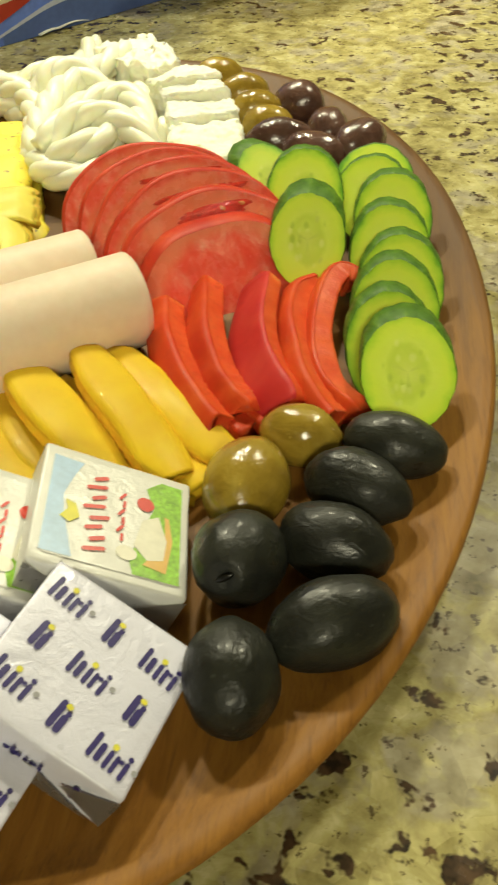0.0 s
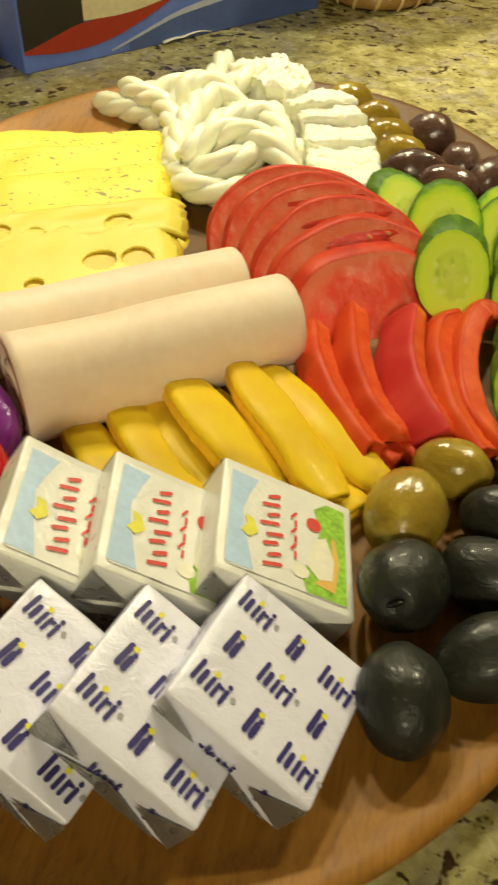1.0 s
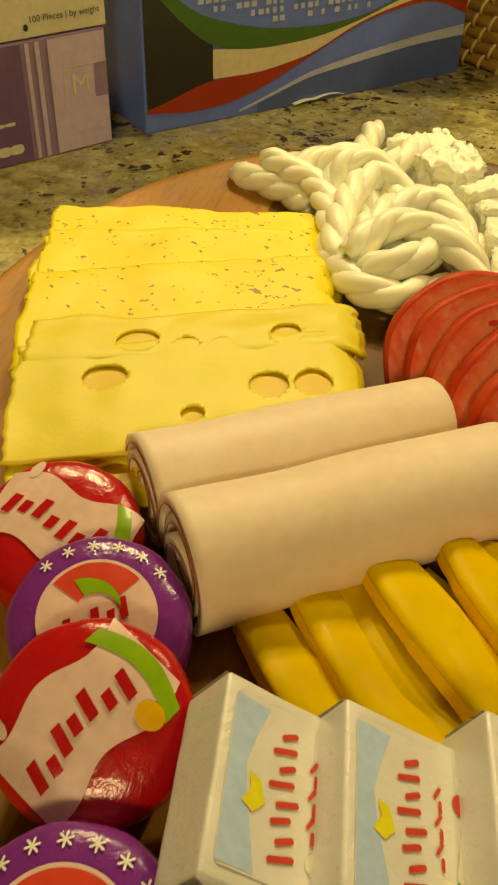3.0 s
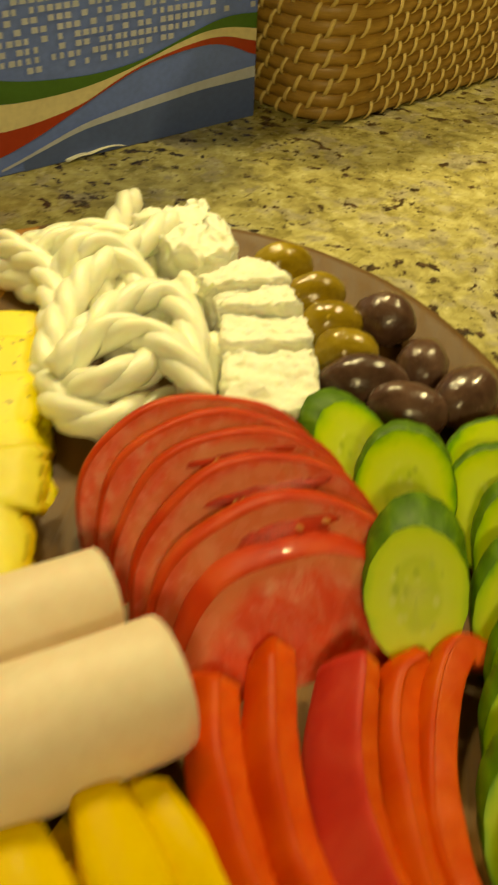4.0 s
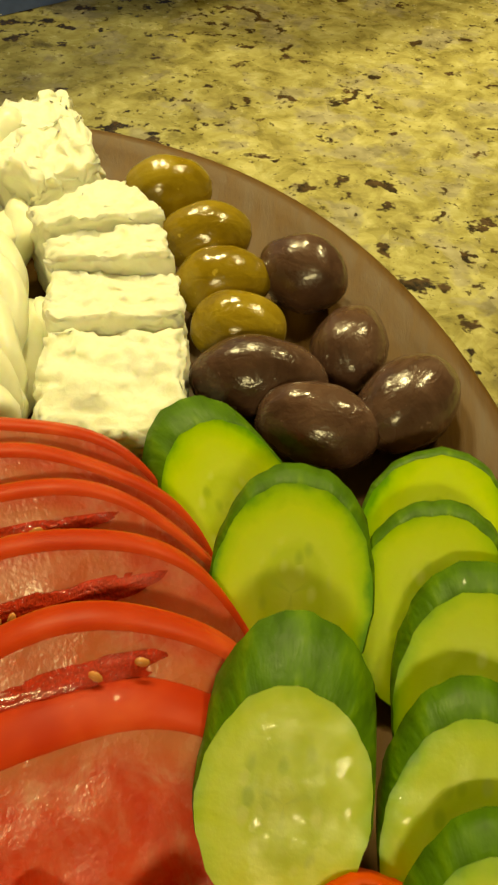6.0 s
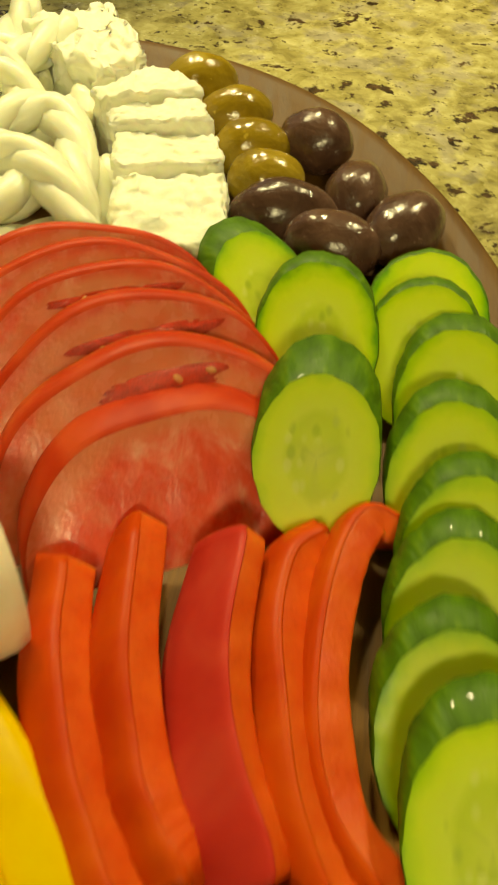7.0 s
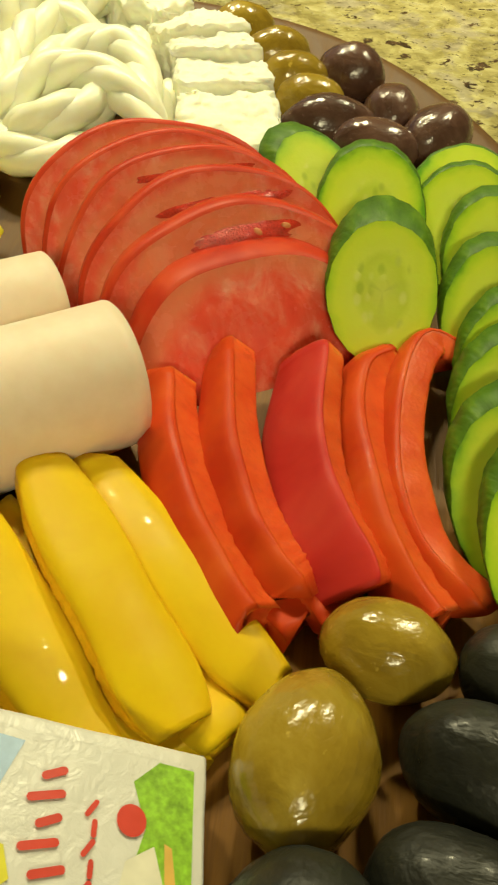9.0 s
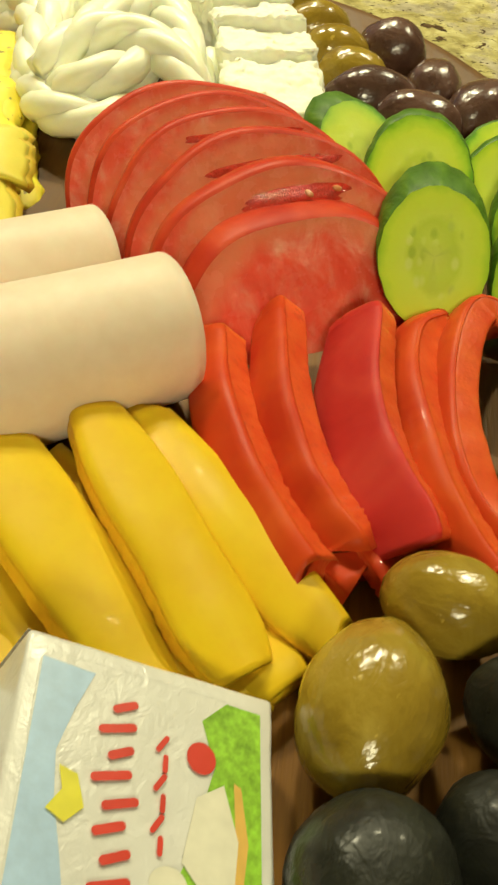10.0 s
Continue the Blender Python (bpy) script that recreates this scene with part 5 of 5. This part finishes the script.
def glove_box():
    L, Hh, D = 0.235, 0.0605, 0.085
    t = thing("glove_box", upright_frame((-0.2433 - 0.605 * L, 0.5455 - 0.795 * L), (0.605, 0.795)), "lilac cardboard box of single-use gloves on the counter", "box")
    part("body", box_bm(L, Hh, D, 0.001, 2, 0, (L / 2, Hh / 2, -D / 2)), LILAC, t, "", False)
    z = 0.0006
    R = L
    rect = lambda x0, y0, x1, y1: [(x0, y0), (x1, y0), (x1, y1), (x0, y1)]
    part("pale_panel", flat_bm([rect(R - 0.034, 0.001, R - 0.001, Hh - 0.001)], z), LILAC_PALE, t, "", False)
    part("stripe", flat_bm([rect(R - 0.041, 0.001, R - 0.0385, Hh - 0.001)], z), LILAC_PALE, t, "", False)
    part("stripe", flat_bm([rect(R - 0.0465, 0.001, R - 0.0445, Hh - 0.001)], z), LILAC_PALE, t, "", False)
    part("dark_field", flat_bm([rect(0.001, 0.001, R - 0.049, Hh - 0.001)], z), LILAC_DEEP, t, "", False)
    fr = [rect(R - 0.0265, 0.0440, R - 0.0065, 0.0446), rect(R - 0.0265, 0.0250, R - 0.0260, 0.0446)]
    part("size_frame", flat_bm(fr, z + 0.0002), WHITE_CARD, t, "", False)
    part("size_square", flat_bm([rect(R - 0.0085, 0.0265, R - 0.0012, 0.0440)], z + 0.0002), LILAC, t, "", False)
    writing("M", 0.0150, WHITE_CARD, t, pose(R - 0.0170, 0.0345, z + 0.0003))
    writing("For Single Use", 0.0042, WHITE_CARD, t, pose(R - 0.0165, 0.0108, z + 0.0003))
    bars = [bar(R - 0.062 - 0.006 * k, 0.022, R - 0.058 - 0.006 * k, 0.022, 0.0018) for k in range(4)] + [bar(R - 0.060 - 0.007 * k, 0.0085, R - 0.0565 - 0.007 * k, 0.0085, 0.005) for k in range(4)]
    part("print_bar", flat_bm(bars, z + 0.0002), WHITE_CARD, t, "", False)
    b = thing("white_box", upright_frame((-0.2448 - 0.605 * L, 0.5475 - 0.795 * L), (0.605, 0.795)) @ pose(0.001, 0.0612, 0.002), "cream cardboard box stacked on the lilac glove box", "box")
    part("body", box_bm(L, 0.058, D, 0.001, 2, 0, (L / 2, 0.029, -D / 2)), WHITE_CARD, b, "", False)
    writing("100 Pieces | by weight", 0.0045, BOX_DARK, b, pose(L - 0.024, 0.0085, z))
    part("drop_mark", flat_bm([oval(L - 0.046, 0.0052, 0.0013, 0.0017, 12)], z), BOX_DARK, b, "", False)


glove_box()

bm = sheet_bm(lambda u, v: (0.040 * u + 0.002 * math.sin(u * 9), 0.006 * v * (1 - 0.4 * u) + 0.004 * u * u, 0.0012 + 0.0016 * math.sin(u * 3.1) + 0.0006 * math.sin(u * 11)), 24, 3, 0.0004)
slip = part("paper_slip", bm, PAPER, None, "curled scrap of white paper beside the blue carton")
slip.matrix_basis = pose(-0.1560, 0.6290, 0.0004, 0, 0, 46)
slip["category"] = "paper"


# ---------------------------------------------------------------- basket
def basket():
    ex, ey = V(0.655, 0.756, 0), V(-0.756, 0.655, 0)
    L, D, RC, pitch, rr = 0.27, 0.19, 0.030, 0.0088, 0.0052
    t = thing("basket", Matrix.Translation((-0.020, 0.7185, 0)) @ Matrix((ex, ey, V(0, 0, 1))).transposed().to_4x4(), "coiled brown cane basket with pale slanting lashings", "basket")

    def outline(s, grow):
        """Point and outward way at the arc length s round the rounded rectangle."""
        segs = [("l", V(RC, 0, 0), V(1, 0, 0), L - 2 * RC), ("a", V(L - RC, RC, 0), -90, RC * math.pi / 2), ("l", V(L, RC, 0), V(0, 1, 0), D - 2 * RC), ("a", V(L - RC, D - RC, 0), 0, RC * math.pi / 2), ("l", V(L - RC, D, 0), V(-1, 0, 0), L - 2 * RC), ("a", V(RC, D - RC, 0), 90, RC * math.pi / 2), ("l", V(0, D - RC, 0), V(0, -1, 0), D - 2 * RC), ("a", V(RC, RC, 0), 180, RC * math.pi / 2)]
        for kind, p, d, ln in segs:
            if s <= ln or kind == "a" and p == segs[-1][1]:
                if kind == "l":
                    q, out = p + d * s, V(d.y, -d.x, 0)
                else:
                    a = radians(d) + s / RC
                    out = V(math.cos(a), math.sin(a), 0)
                    q = p + out * RC
                return q + out * grow, out
            s -= ln
    total = 2 * (L - 2 * RC) + 2 * (D - 2 * RC) + 2 * math.pi * RC - 1e-6
    rows = 13
    lash = bmesh.new()
    pts = [(0.0010 * math.sin(3.14 * f) + 0.0008, (rr + 0.0012) * math.cos(g), (rr + 0.0016) * math.sin(g), g) for f, g in ((k / 8, -1.35 + 2.9 * k / 8) for k in range(9))]
    vs = []
    for k, (_, o, h, g) in enumerate(pts):
        x = -0.0034 + 0.0068 * k / 8
        vs.append([lash.verts.new((x - 0.0014, o, h)), lash.verts.new((x - 0.0007, o + 0.0008, h + 0.0003)), lash.verts.new((x + 0.0007, o + 0.0008, h + 0.0003)), lash.verts.new((x + 0.0014, o, h))])
    for a, b in zip(vs, vs[1:]):
        for j in range(3):
            lash.faces.new((a[j], a[j + 1], b[j + 1], b[j]))
    me = None
    rnd = random.Random(2)
    for r in range(rows):
        zc = rr + 0.0008 + r * pitch
        grow = 0.016 * (r / rows) ** 0.9
        n = 150
        rings = []
        for i in range(n + 1):
            s = (i % n) / n * total
            p, out = outline(s, grow)
            c = p + V(0, 0, zc)
            wob = 1 + 0.06 * noise.noise(p * 60 + V(0, 0, r * 3))
            rings.append([c + out * rr * wob * math.cos(b) + V(0, 0, 1) * rr * wob * math.sin(b) for b in (2 * math.pi * j / 10 for j in range(10))])
        part("coil", rings_bm(rings, False), CANE, t)
        s = 0.006 + (r % 2) * 0.0075
        while s < total:
            near = s < L * 0.78 or s > total - 0.12
            if near:
                p, out = outline(s + rnd.uniform(-0.001, 0.001), grow)
                along = V(0, 0, 1).cross(out)
                m = Matrix.Translation(p + V(0, 0, zc)) @ Matrix((along, out, V(0, 0, 1))).transposed().to_4x4()
                if me is None:
                    ob = part("lashing", lash, CANE_LIGHT, t)
                    me = ob.data
                else:
                    ob = new("lashing", me)
                    ob.parent = t
                ob.matrix_basis = m
            s += 0.0150
    inner = [[outline((i / 90) * total, g)[0] + V(0, 0, z) for i in range(90)] for g, z in ((-0.004, 0.004), (0.008, rows * pitch - 0.004), (0.004, rows * pitch - 0.004), (-0.008, 0.006))]
    part("lining", rings_bm(inner), CANE, t)


basket()
